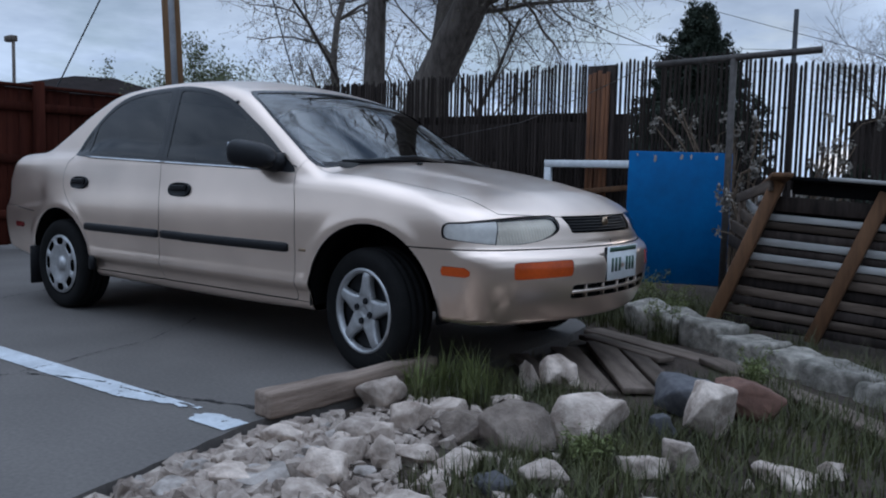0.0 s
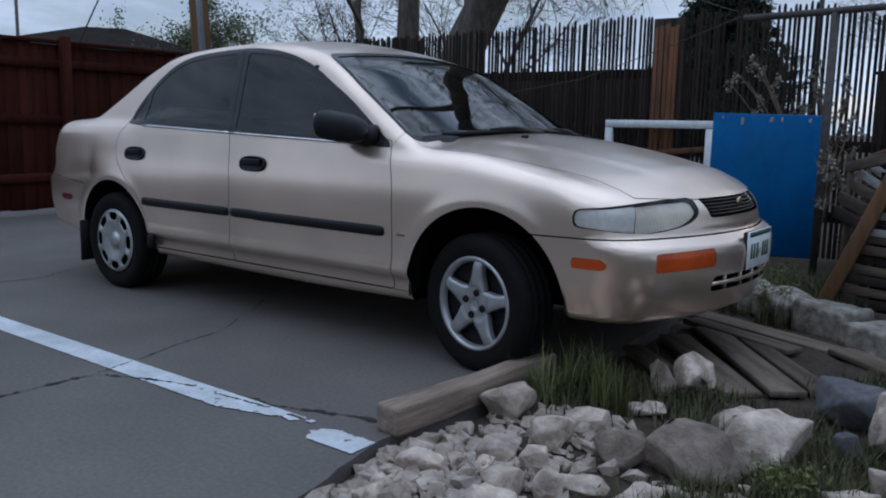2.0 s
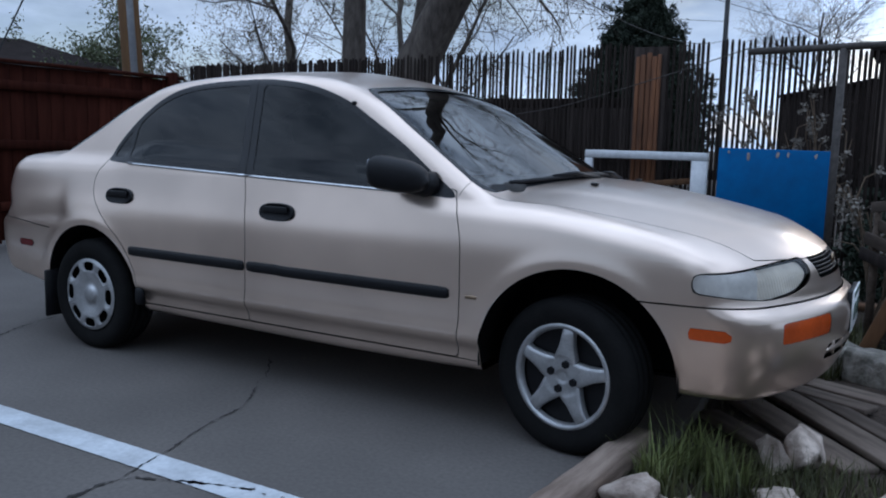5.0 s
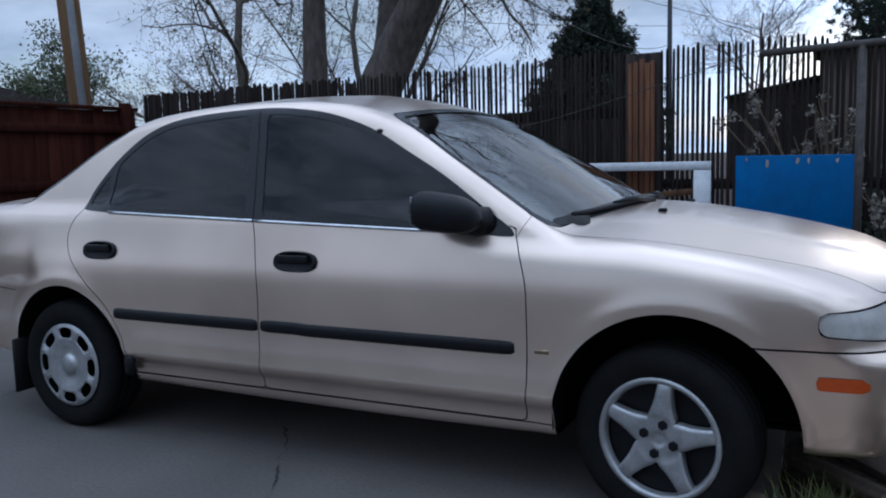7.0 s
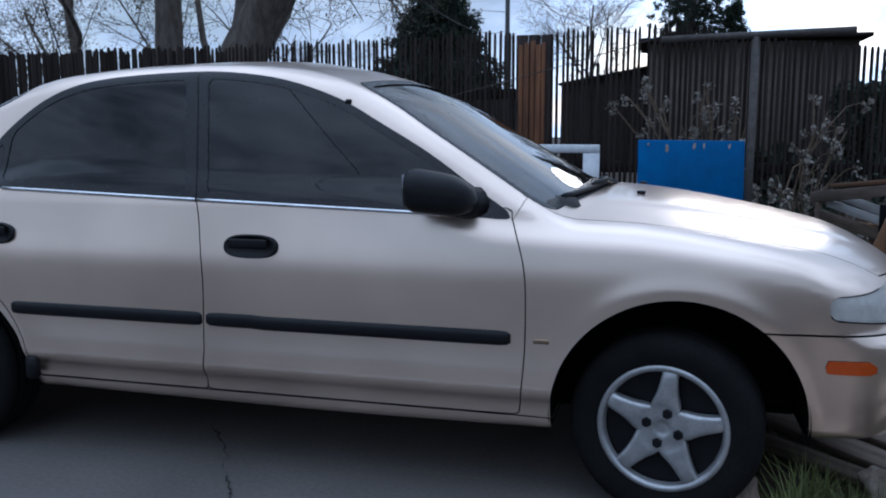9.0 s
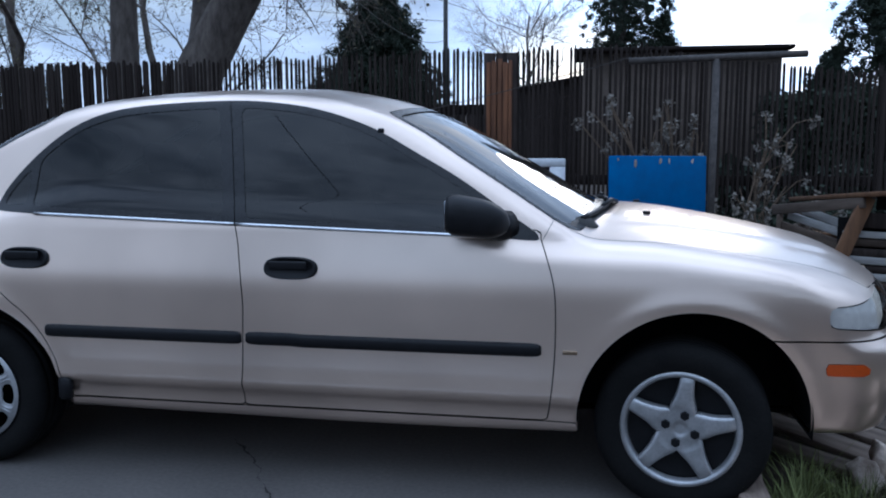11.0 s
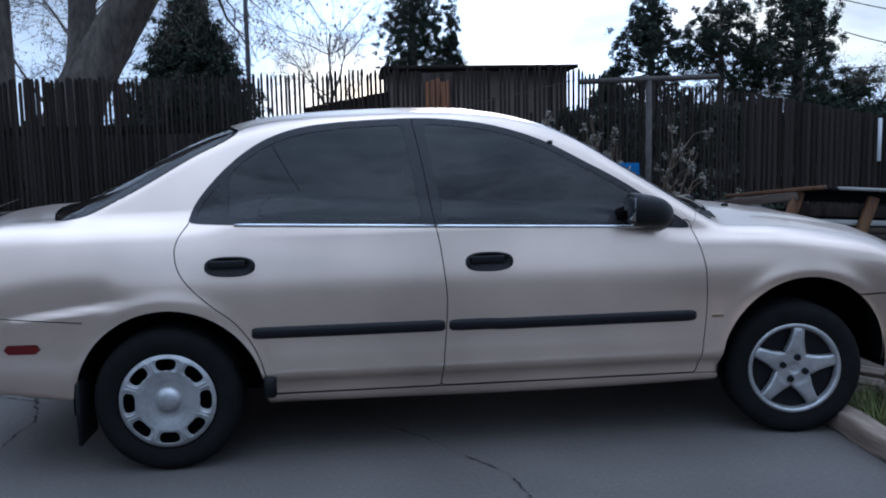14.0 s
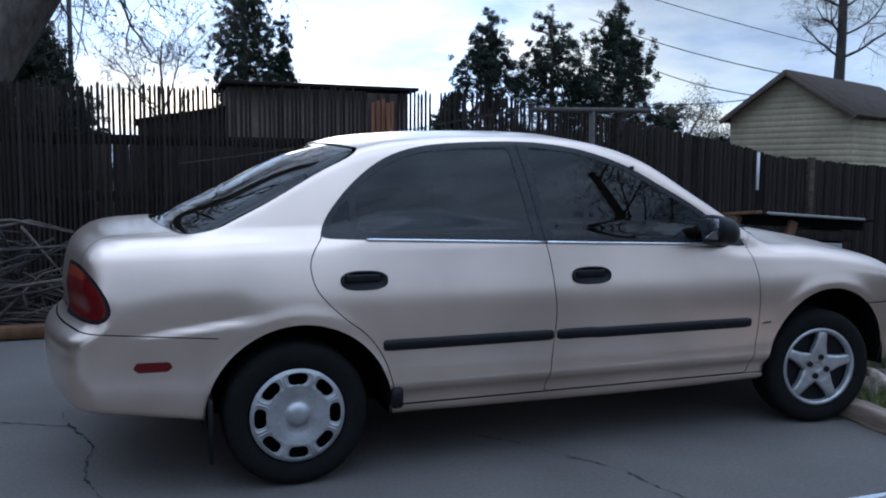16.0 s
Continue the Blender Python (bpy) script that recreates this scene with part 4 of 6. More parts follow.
def build_ground():
    xs = np.unique(np.r_[-900, -300, -100, -40, -15, np.arange(-6, 0.1, 0.4), np.arange(0.1, 4.6, 0.07), np.arange(4.6, 9, 0.4), 12, 20, 40, 100, 300, 900])
    ys = np.unique(np.r_[-900, -300, -100, -40, -15, np.arange(-8, -3.2, 0.5), np.arange(-3.2, 3.8, 0.07), np.arange(3.8, 8, 0.5), 12, 20, 40, 100, 300, 900])
    v = [(x, y, ground_height(x, y) if abs(x) < 50 and abs(y) < 50 else -0.05) for x in xs for y in ys]
    n = len(ys)
    f = [(i * n + j, (i + 1) * n + j, (i + 1) * n + j + 1, i * n + j + 1) for i in range(len(xs) - 1) for j in range(n - 1)]
    ob = part("ground", (v, f), SOIL)
    tagged(ob, "dry brown soil with scattered gravel and weeds", "ground", kind="structure")
    # concrete slab with a broken edge
    right = [(edge_x(y) + 0.012 * noise.noise(Vector((y * 9, 1.1, 0))), y) for y in np.arange(2.6, -14.1, -0.06)]
    ring = [(-60, 2.6)] + right + [(-60, -14.0)]
    bm = bmesh.new()
    top = [bm.verts.new((x, y, 0)) for x, y in ring]
    face = bm.faces.new(top[::-1])
    if face.normal.z < 0:
        face.normal_flip()
    ext = bmesh.ops.extrude_face_region(bm, geom=[face])
    bmesh.ops.translate(bm, vec=(0, 0, -0.10), verts=[g for g in ext["geom"] if isinstance(g, bmesh.types.BMVert)])
    bm.normal_update()
    bmesh.ops.recalc_face_normals(bm, faces=bm.faces)
    slab = part("pavement", bm, CONCRETE, smooth=False)
    tagged(slab, "cracked grey concrete parking slab", "pavement", kind="structure")
    for pts, w in ((((0.10, -2.9), (0.17, -2.35), (0.18, -2.03), (0.20, -1.82), (0.34, -1.74), (0.73, -1.62), (0.98, -1.60), (1.25, -1.51), (1.46, -1.46)), 0.014),
                   (((0.19, -1.80), (0.13, -1.58), (0.04, -1.29), (0.0, -1.06), (-0.15, -0.82), (-0.26, -0.62), (-0.45, -0.40)), 0.008),
                   (((-2.28, 0.55), (-2.21, 0.30), (-2.10, -0.05), (-2.11, -0.39), (-2.02, -0.72), (-1.91, -0.97), (-1.95, -1.4), (-1.8, -2.0)), 0.009),
                   (((-3.6, 0.9), (-3.0, 0.75), (-2.6, 0.5), (-2.2, 0.28)), 0.007)):
        line = outline(pts, 30, False)
        v, f = [], []
        for i, (x, y) in enumerate(line):
            a, b = line[max(i - 1, 0)], line[min(i + 1, len(line) - 1)]
            d = (b - a) / max(np.linalg.norm(b - a), 1e-6)
            jog = 0.014 * noise.noise(Vector((x * 14, y * 14, 2.0))) + 0.008 * noise.noise(Vector((x * 55, y * 55, 5.0)))
            half = w * max(0.08, 0.30 + 0.9 * noise.noise(Vector((x * 9, y * 9, 7.0))) + 1.1 * noise.noise(Vector((x * 40, y * 40, 3.0))))
            for s in (-1, 1):
                v.append((x - d[1] * (jog + s * half), y + d[0] * (jog + s * half), 0.004))
        for i in range(len(line) - 1):
            f.append((2 * i, 2 * i + 2, 2 * i + 3, 2 * i + 1))
        part("crack", (v, f), CRACK, slab, "dark dirt-filled crack")
    # painted line, worn away in flakes towards its end
    def line_base(x):
        return -1.605 - 0.012 * (x + 0.4) / 1.8

    v, f = [], []
    for x in np.arange(-4.5, 0.601, 0.02):
        v += [(x, line_base(x) - 0.125 + 0.003 * noise.noise(Vector((x * 30, 8.1, 0))), 0.004), (x, line_base(x) + 0.003 * noise.noise(Vector((x * 30, 3.1, 0))), 0.004)]
    for i in range(len(v) // 2 - 1):
        f.append((2 * i, 2 * i + 2, 2 * i + 3, 2 * i + 1))
    part("painted_line", (v, f), STRIPE, slab, "white painted parking line")

    def flakes(x0, x1, worn):
        """Small cells of paint, kept where the paint has not worn off."""
        step, verts, faces, seen = 0.006, [], [], {}

        def corner(i, k):
            if (i, k) not in seen:
                x, d = x0 + i * step, k * step
                seen[(i, k)] = len(verts)
                verts.append((x + 0.003 * noise.noise(Vector((x * 70, d * 70, 1))), line_base(x) - min(d, 0.126) + 0.003 * noise.noise(Vector((x * 70, d * 70, 9))), 0.0045))
            return seen[(i, k)]
        for i in range(int((x1 - x0) / step)):
            for k in range(21):
                x, d = x0 + (i + 0.5) * step, (k + 0.5) * step
                if not worn(x, d):
                    faces.append((corner(i, k + 1), corner(i + 1, k + 1), corner(i + 1, k), corner(i, k)))
        return verts, faces

    def worn_end(x, d):
        edge = 0.126 - 0.100 * min(max((x - 0.86) / 0.34, 0), 1) + 0.022 * noise.noise(Vector((x * 16, 4.4, 0))) * min(max((x - 0.7) / 0.2, 0), 1)
        seam = abs(d - 0.012 - 0.10 * (1.02 - x)) < 0.006 and 0.72 < x < 1.0 and noise.noise(Vector((x * 26, d * 26, 6))) > -0.1
        hole = noise.noise(Vector((x * 34, d * 34, 2.2))) > 0.52 - 0.25 * min(max((x - 0.75) / 0.4, 0), 1)
        return d > edge or seam or hole or x > 1.225 + 0.01 * noise.noise(Vector((d * 60, 1, 1)))

    def worn_block(x, d):
        lead = 1.27 + 0.05 * abs(d - 0.075) / 0.06 + 0.02 * noise.noise(Vector((d * 40, 7, 1)))
        return d < 0.012 + 0.012 * noise.noise(Vector((x * 30, 2, 2))) or x < lead or noise.noise(Vector((x * 30, d * 30, 8))) > 0.58

    part("painted_line", flakes(0.60, 1.26, worn_end), STRIPE, slab, "white painted parking line, flaking")
    part("painted_line", flakes(1.24, 1.505, worn_block), STRIPE, slab, "worn end of the white parking line")


build_ground()


# ---- fences ----
def fence_top(x):
    return float(np.interp(x, [-5.5, -2.0, 0.8, 1.4, 1.95, 2.6, 3.4, 4.3, 4.8, 7.0, 9.5], [1.94, 1.96, 2.02, 2.02, 1.90, 1.84, 1.73, 1.58, 1.46, 1.32, 1.22]))


def build_pole_fence():
    fence = thing("pole_fence", (0, 3.60, 0), "weathered dark pole fence of split cedar sticks", "fence")
    verts8, faces8 = tube([(0, 0, 0), (0, 0, 0.5), (0, 0, 0.985), (0, 0, 1.0)], [1.0, 0.97, 0.9, 0.55], 7)
    shared = [mesh_of("picket", [(x * (1 + 0.12 * math.sin(5 * z + k)), y, z) for x, y, z in verts8], faces8, PICKET) for k in range(4)]
    x = -5.3
    while x < 9.0:
        thin = -2.75 < x < 3.3
        step = 0.040 + rng.uniform(-0.0015, 0.0020) if x < 3.3 else 0.058 + rng.uniform(-0.003, 0.003)
        if -0.98 < x < -0.95:
            step += 0.05
        if 0.13 < x < 0.40:
            x += step
            continue
        ob = new("picket", shared[rng.randrange(4)])
        ob.parent = fence
        h = fence_top(x) * (rng.uniform(0.985, 1.01) if x < 2.2 else rng.uniform(0.992, 1.006))
        if 0.755 < x < 0.835:
            h *= 0.86 if x < 0.795 else 0.72
        elif 1.125 < x < 1.165:
            h *= 0.80
        r = rng.uniform(0.0135, 0.0158) if thin else rng.uniform(0.020, 0.023) if x < 0 else rng.uniform(0.030, 0.034)
        ob.matrix_local = pose(x, rng.uniform(-0.012, 0.012), 0, rng.uniform(-0.3, 0.3), rng.uniform(-0.18, 0.18), rng.uniform(0, 360)) @ Matrix.Diagonal((r, r * 0.9, h, 1))
        x += step
    for z in (0.45, 1.02, 1.50):
        for x0, x1 in ((-5.3, -2.6), (-2.6, 0.15), (0.15, 2.2), (2.2, 4.5)):
            if z > 1.2 and x0 > 0:
                continue
            zz = min(z, fence_top(x1) - 0.2) - (0.12 if x0 > 0 else 0)
            part("rail", box((x1 - x0, 0.04, 0.085), ((x0 + x1) / 2, 0.05, zz), 0.004), PICKET, fence)
        part("rail", box((4.5, 0.04, 0.085), (6.75, 0.05, z * 0.66), 0.004), PICKET, fence)
    # a panel of orange-brown boards
    for k in range(3):
        part("board", box((0.098, 0.022, 1.97), (0.165 + 0.102 * k, 0.0, 0.985), 0.003), PICKET, fence, "dark fence board")
    for x, w in ((0.160, 0.036), (0.206, 0.042), (0.256, 0.040), (0.303, 0.044), (0.345, 0.030)):
        part("batten", box((w, 0.025, 1.86 + rng.uniform(-0.05, 0.06)), (x, -0.036 + rng.uniform(-0.005, 0.003), 0.96), 0.004), RUSTY, fence, "orange-brown batten")
    for xp in (-2.6, -4.0, 4.5, 6.6):
        hp = fence_top(xp)
        part("post", tube([(xp, 0.07, 0), (xp, 0.07, hp - 0.05)], 0.045, 8), PICKET, fence)
    part("post", box((0.07, 0.07, 1.45), (5.35, -0.05, 0.72), 0.006), OLDWOOD, fence, "pale weathered post")
    part("strip", box((0.035, 0.02, 0.42), (4.60, -0.05, 1.28), 0.004), WHITEWOOD, fence, "pale strip nailed on the fence")


def build_board_fence():
    fence = thing("board_fence", (-5.35, 0.1, 0.03), "dark red-brown stained board fence", "fence")
    for k in range(44):
        y = 3.33 - 0.143 * k
        part("board", box((0.02, 0.138, 1.70 + rng.uniform(-0.01, 0.01)), (rng.uniform(-0.003, 0.003), y, 0.87), 0.003), BROWN, fence)
    for z in (0.35, 0.95, 1.52):
        part("rail", box((0.045, 6.4, 0.09), (0.034, 0.2, z), 0.005), BROWN, fence)
    part("cap_rail", box((0.10, 6.4, 0.035), (0.015, 0.2, 1.745), 0.005), BROWN, fence)
    for y in (3.2, 1.0, -1.3, -2.9):
        part("post", box((0.10, 0.10, 1.80), (0.075, y, 0.90), 0.006), BROWN, fence)


build_pole_fence()
build_board_fence()


# ---- stones ----
def rock_mesh(seed, size):
    """An angular broken stone: the hull of scattered points, edges worn, faces roughened."""
    r = random.Random(seed)
    bm = bmesh.new()
    for _ in range(15):
        d = Vector((r.gauss(0, 1), r.gauss(0, 1), r.gauss(0, 1))).normalized()
        d = Vector([math.copysign(abs(c) ** 0.75, c) for c in d]) * r.uniform(0.85, 1.1)
        bm.verts.new((d.x * size[0] / 2, d.y * size[1] / 2, d.z * size[2] / 2))
    hull = bmesh.ops.convex_hull(bm, input=bm.verts)
    bmesh.ops.delete(bm, geom=[g for g in set(hull["geom_interior"] + hull["geom_unused"]) if isinstance(g, bmesh.types.BMVert)], context="VERTS")
    bmesh.ops.dissolve_limit(bm, angle_limit=radians(9), verts=bm.verts[:], edges=bm.edges[:])
    bmesh.ops.bevel(bm, geom=bm.edges[:], offset=size[0] * 0.035, segments=2, affect="EDGES", profile=0.6)
    for v in bm.verts:
        v.co = Vector([max(-0.56 * w, min(0.56 * w, c)) for c, w in zip(v.co, size)])
    bmesh.ops.triangulate(bm, faces=bm.faces[:])
    bmesh.ops.subdivide_edges(bm, edges=[e for e in bm.edges if e.calc_length() > size[0] * 0.14], cuts=2)
    bmesh.ops.triangulate(bm, faces=bm.faces[:])
    off = Vector((r.uniform(0, 50), r.uniform(0, 50), r.uniform(0, 50)))
    k = 1.0 / size[0]
    for v in bm.verts:
        p = v.co * k
        v.co += v.co.normalized() * size[0] * (0.05 * noise.noise(p * 3 + off) + 0.03 * noise.noise(p * 9 + off))
    low = min(v.co.z for v in bm.verts)
    bmesh.ops.translate(bm, vec=(0, 0, -low), verts=bm.verts)
    return bm


def build_rocks():
    rocks = [  # x, y, width, height, turn, material
        (1.64, -1.07, 0.19, 0.15, 20, STONE), (1.90, -1.20, 0.17, 0.15, 60, STONE), (1.93, -1.02, 0.17, 0.11, 0, STONE), (1.80, -1.38, 0.20, 0.10, 100, STONE), (1.97, -1.44, 0.10, 0.13, 0, STONE),
        (2.16, -1.22, 0.17, 0.13, 40, STONE_TAN), (2.36, -1.20, 0.30, 0.19, 140, STONE_TAN), (2.53, -1.00, 0.31, 0.20, 15, STONE), (2.10, -0.40, 0.21, 0.20, 70, STONE), (1.98, -0.47, 0.12, 0.15, 0, STONE),
        (2.38, -0.76, 0.26, 0.12, 30, STONE), (2.03, -0.73, 0.16, 0.06, 10, STONE), (2.63, -0.40, 0.34, 0.17, 160, STONE_GREY), (2.82, -0.66, 0.24, 0.22, 90, STONE), (2.86, -0.36, 0.27, 0.20, 30, STONE_RED),
        (2.86, -1.03, 0.12, 0.15, 0, STONE), (2.60, -1.42, 0.18, 0.10, 50, STONE), (2.05, -1.80, 0.19, 0.11, 0, STONE), (1.72, -1.67, 0.17, 0.10, 0, STONE), (2.33, -1.49, 0.15, 0.11, 80, STONE),
        (2.70, -0.78, 0.12, 0.12, 0, STONE_GREY), (3.16, -0.94, 0.20, 0.10, 0, STONE), (3.25, -0.80, 0.10, 0.10, 0, STONE), (2.79, -1.17, 0.17, 0.09, 30, STONE), (2.15, -1.49, 0.16, 0.09, 0, STONE),
        (2.50, -1.55, 0.14, 0.07, 0, STONE_GREY), (2.22, -1.82, 0.13, 0.08, 0, STONE), (1.98, -1.62, 0.14, 0.09, 50, STONE), (1.84, -1.97, 0.20, 0.08, 15, STONE), (1.70, -1.88, 0.12, 0.06, 0, STONE),
        (2.40, -1.85, 0.16, 0.08, 0, STONE), (2.62, -1.75, 0.14, 0.07, 0, STONE), (2.05, -2.10, 0.16, 0.07, 0, STONE), (1.85, -2.25, 0.14, 0.07, 0, STONE), (2.95, -1.45, 0.15, 0.08, 0, STONE), (3.30, -1.25, 0.17, 0.09, 0, STONE_GREY)]
    rocks += [(2.10, -1.59, 0.08, 0.13, 20, STONE), (1.86, -1.93, 0.27, 0.07, 35, STONE_PALE), (2.10, -1.93, 0.17, 0.08, 70, STONE), (1.82, -2.13, 0.18, 0.06, 30, STONE_PALE)]
    fill, tries = random.Random(19), 0
    while len(rocks) < 96 and tries < 4000:
        tries += 1
        y = fill.uniform(-2.65, -1.42)
        x = edge_x(y) + 0.06 + abs(fill.gauss(0, 0.34))
        w = fill.uniform(0.06, 0.125)
        if x < 2.75 and all(math.hypot(x - q[0], y - q[1]) > 0.42 * (w + q[2]) for q in rocks):
            rocks.append((x, y, w, w * fill.uniform(0.35, 0.75), fill.uniform(0, 180), STONE_PALE if fill.random() < 0.5 else STONE))
    for k, (x, y, w, h, turn, m) in enumerate(rocks):
        m = STONE_TAN if m is STONE and k % 7 == 5 and k > 20 else m
        ob = part("rock", rock_mesh(100 + k, (w * 1.08, w * rng.uniform(0.72, 0.92), h * 1.0)), m)
        ob.matrix_world = pose(x, y, ground_height(x, y) - 0.014, 0, 0, turn)
        colour = {"pale limestone": "pale angular limestone rock", "grey stone": "dark grey rock", "brownish stone": "brownish angular rock", "broken concrete": "grey broken concrete piece", "reddish stone": "reddish brown rock"}[m.name]
        size = "large" if w > 0.22 else "small" if w < 0.13 else "medium"
        tagged(ob, f"{size} {colour} lying in the weedy bed", "rock", "rocks of the bed")
    # rubble: many small stones, one sheet of stuff
    shapes = []
    for k in range(14):
        bm = bmesh.new()
        for _ in range(11):
            bm.verts.new(Vector((rng.gauss(0, 1), rng.gauss(0, 1), rng.gauss(0, 1))).normalized() * rng.uniform(0.8, 1.15))
        hull = bmesh.ops.convex_hull(bm, input=bm.verts)
        bmesh.ops.delete(bm, geom=[g for g in set(hull["geom_interior"] + hull["geom_unused"]) if isinstance(g, bmesh.types.BMVert)], context="VERTS")
        bm.verts.index_update()
        shapes.append(([v.co.copy() for v in bm.verts], [tuple(v.index for v in f.verts) for f in bm.faces]))
        bm.free()
    pieces = []
    for k in range(1500):
        y = rng.uniform(-3.1, -0.9) if k % 3 else rng.uniform(-2.5, -1.45)
        x = edge_x(y) + abs(rng.gauss(0, 0.45)) + 0.03
        s = rng.uniform(0.010, 0.030) if k % 4 else rng.uniform(0.03, 0.05)
        turn = Euler((rng.uniform(-0.5, 0.5), rng.uniform(-0.5, 0.5), rng.uniform(0, 6))).to_matrix()
        vs, fs = shapes[rng.randrange(14)]
        pieces.append(([Vector((x, y, ground_height(x, y) + s * 0.25)) + turn @ Vector((v.x * s * 1.2, v.y * s * 0.95, v.z * s * 0.85)) for v in vs], fs))
    ob = part("rubble", join(pieces), STONE, smooth=False)
    tagged(ob, "pale broken stone rubble along the concrete edge", "rubble", kind="stuff")
    # kerb of squared stones
    a, b = Vector((1.58, 1.41, 0)), Vector((3.75, -0.20, 0))
    d = (b - a).normalized()
    turn = math.degrees(math.atan2(d.y, d.x))
    pos = 0.0
    k = 0
    while pos < 2.66:
        w = rng.uniform(0.27, 0.38)
        bm = box((w - 0.035, rng.uniform(0.20, 0.27), 0.165), (0, 0, 0.085), 0.022, segments=2)
        bmesh.ops.subdivide_edges(bm, edges=[e for e in bm.edges if e.calc_length() > 0.06], cuts=4, use_grid_fill=True)
        bmesh.ops.triangulate(bm, faces=bm.faces[:])
        o = Vector((k * 7.3, 2, 1))
        for v in bm.verts:
            p = v.co.copy()
            v.co += Vector((noise.noise(p * 6 + o), noise.noise(p * 6 + o * 2), noise.noise(p * 6 + o * 3))) * 0.022
            v.co += Vector((noise.noise(p * 22 + o), noise.noise(p * 22 + o * 2), noise.noise(p * 22 + o * 3))) * 0.007
        ob = part("kerb_stone", bm, KERB)
        c = a + d * (pos + w / 2)
        ob.matrix_world = pose(c.x + 0.05, c.y + 0.07, -0.055 + rng.uniform(-0.02, 0.02), rng.uniform(-4, 4), rng.uniform(-5, 5), turn + rng.uniform(-8, 8))
        tagged(ob, "rough mossy limestone block in a low kerb", "stone block", "kerb of stone blocks")
        pos += w
        k += 1


build_rocks()


# ---- timber lying about ----
def build_timber():
    bm = box((0.100, 0.93, 0.094), (0, 0.465, 0), 0.012, segments=2)
    bmesh.ops.subdivide_edges(bm, edges=[e for e in bm.edges if e.calc_length() > 0.3], cuts=14, use_grid_fill=True)
    for v in bm.verts:
        v.co += Vector((noise.noise(v.co * 5), 0, noise.noise(v.co * 5 + Vector((3, 1, 7))))) * 0.009
        v.co += Vector((noise.noise(v.co * 26), 0, noise.noise(v.co * 26 + Vector((3, 1, 7))))) * 0.003
    ob = part("log", bm, LOG)
    ob.matrix_world = pose(1.475, -1.545, 0.046, 0, 0, -4)
    tagged(ob, "weathered squared timber lying on the concrete edge", "log")
    for k, (x0, y0, x1, y1, w) in enumerate(((1.55, 0.98, 2.45, 0.62, 0.14), (2.40, 0.60, 3.55, -0.42, 0.13), (1.70, 0.35, 2.25, -0.35, 0.15), (1.78, 0.60, 2.40, -0.28, 0.14), (1.98, 0.55, 2.50, -0.16, 0.10), (1.66, -0.05, 2.05, -0.42, 0.10), (1.65, 0.70, 2.25, 0.40, 0.11))):
        L = math.hypot(x1 - x0, y1 - y0)
        ob = part("plank", box((L, w, 0.028), (0, 0, 0), 0.004), PLANK)
        x, y = (x0 + x1) / 2, (y0 + y1) / 2
        ob.matrix_world = pose(x, y, max(ground_height(x, y), ground_height(x0, y0), ground_height(x1, y1)) + 0.002 + 0.005 * k, 0, rng.uniform(-1, 1), math.degrees(math.atan2(y1 - y0, x1 - x0)))
        tagged(ob, "tan weathered plank lying on soil", "plank", "planks on the ground")
    # slumped slatted panel behind the kerb: two slanting studs, slats, a dark tarred sheet on top
    rack = thing("slatted_panel", (2.14, 1.29, 0.03), "slumped panel of weathered slats on two tan studs", "wood panel")
    lean = pose(0, 0, 0, -2, 0, 0)
    for z, w, m in ((0.785, 0.085, PICKET), (0.705, 0.038, PALEWOOD), (0.655, 0.040, OLDWOOD), (0.606, 0.044, PICKET), (0.560, 0.044, PALEWOOD), (0.514, 0.036, PICKET), (0.472, 0.040, PALEWOOD), (0.428, 0.040, PLANK), (0.376, 0.050, OLDWOOD), (0.318, 0.052, PICKET), (0.262, 0.050, OLDWOOD), (0.205, 0.050, PICKET), (0.148, 0.048, OLDWOOD), (0.09, 0.050, PICKET)):
        L = 1.25 + rng.uniform(-0.08, 0.08)
        x = 0.403 * z - 0.01 + L / 2
        z -= (x - 0.53) * 0.0575
        part("slat", box((L, 0.022, w), (0, 0, 0), 0.004, lean @ pose(x, 0.030 + rng.uniform(-0.010, 0.010), z - 0.03, rng.uniform(-6, 6), 3.3 + rng.uniform(-0.5, 0.5), 0)), m, rack)
    for x, top in ((0.0, 0.92), (0.57, 0.865)):
        foot, head = Vector((x + 0.012, -0.012, 0)), Vector((x + 0.403 * (top - 0.03), -0.012, top - 0.03))
        along = head - foot
        part("stud", box((0.075, 0.045, along.length), (0, 0, along.length / 2), 0.006, lean @ pose(foot.x, foot.y, 0, 0, math.degrees(math.atan2(along.x, along.z)), 0)), TAN, rack, "tan brown stud")
    part("top_sheet", box((1.30, 0.30, 0.022), (0, 0, 0), 0.004, pose(1.06, 0.13, 0.862, -3, 3.3, 0)), DARK, rack, "black tarred sheet along the top")
    # solid black strip painted as the shade under the top sheet
    part("gap_strip", box((1.28, 0.018, 0.080), (0, 0, 0), 0.004, pose(1.06, 0.075, 0.820, -3, 3.3, 0)), DARK, rack, "black strip standing in for the shaded gap under the top sheet")
    part("loose_strip", box((0.95, 0.045, 0.022), (0, 0, 0), 0.004, pose(1.10, -0.03, 0.876, 0, 3.6, -2)), PALEWOOD, rack, "pale loose strip along the top")
    # near-black sheet added so the slat gaps look shaded
    part("slat_gap_shade", box((1.25, 0.012, 0.75), (0.86, 0.075, 0.40), 0.002, lean), DARK, rack, "near-black sheet added as the shade between the slats")
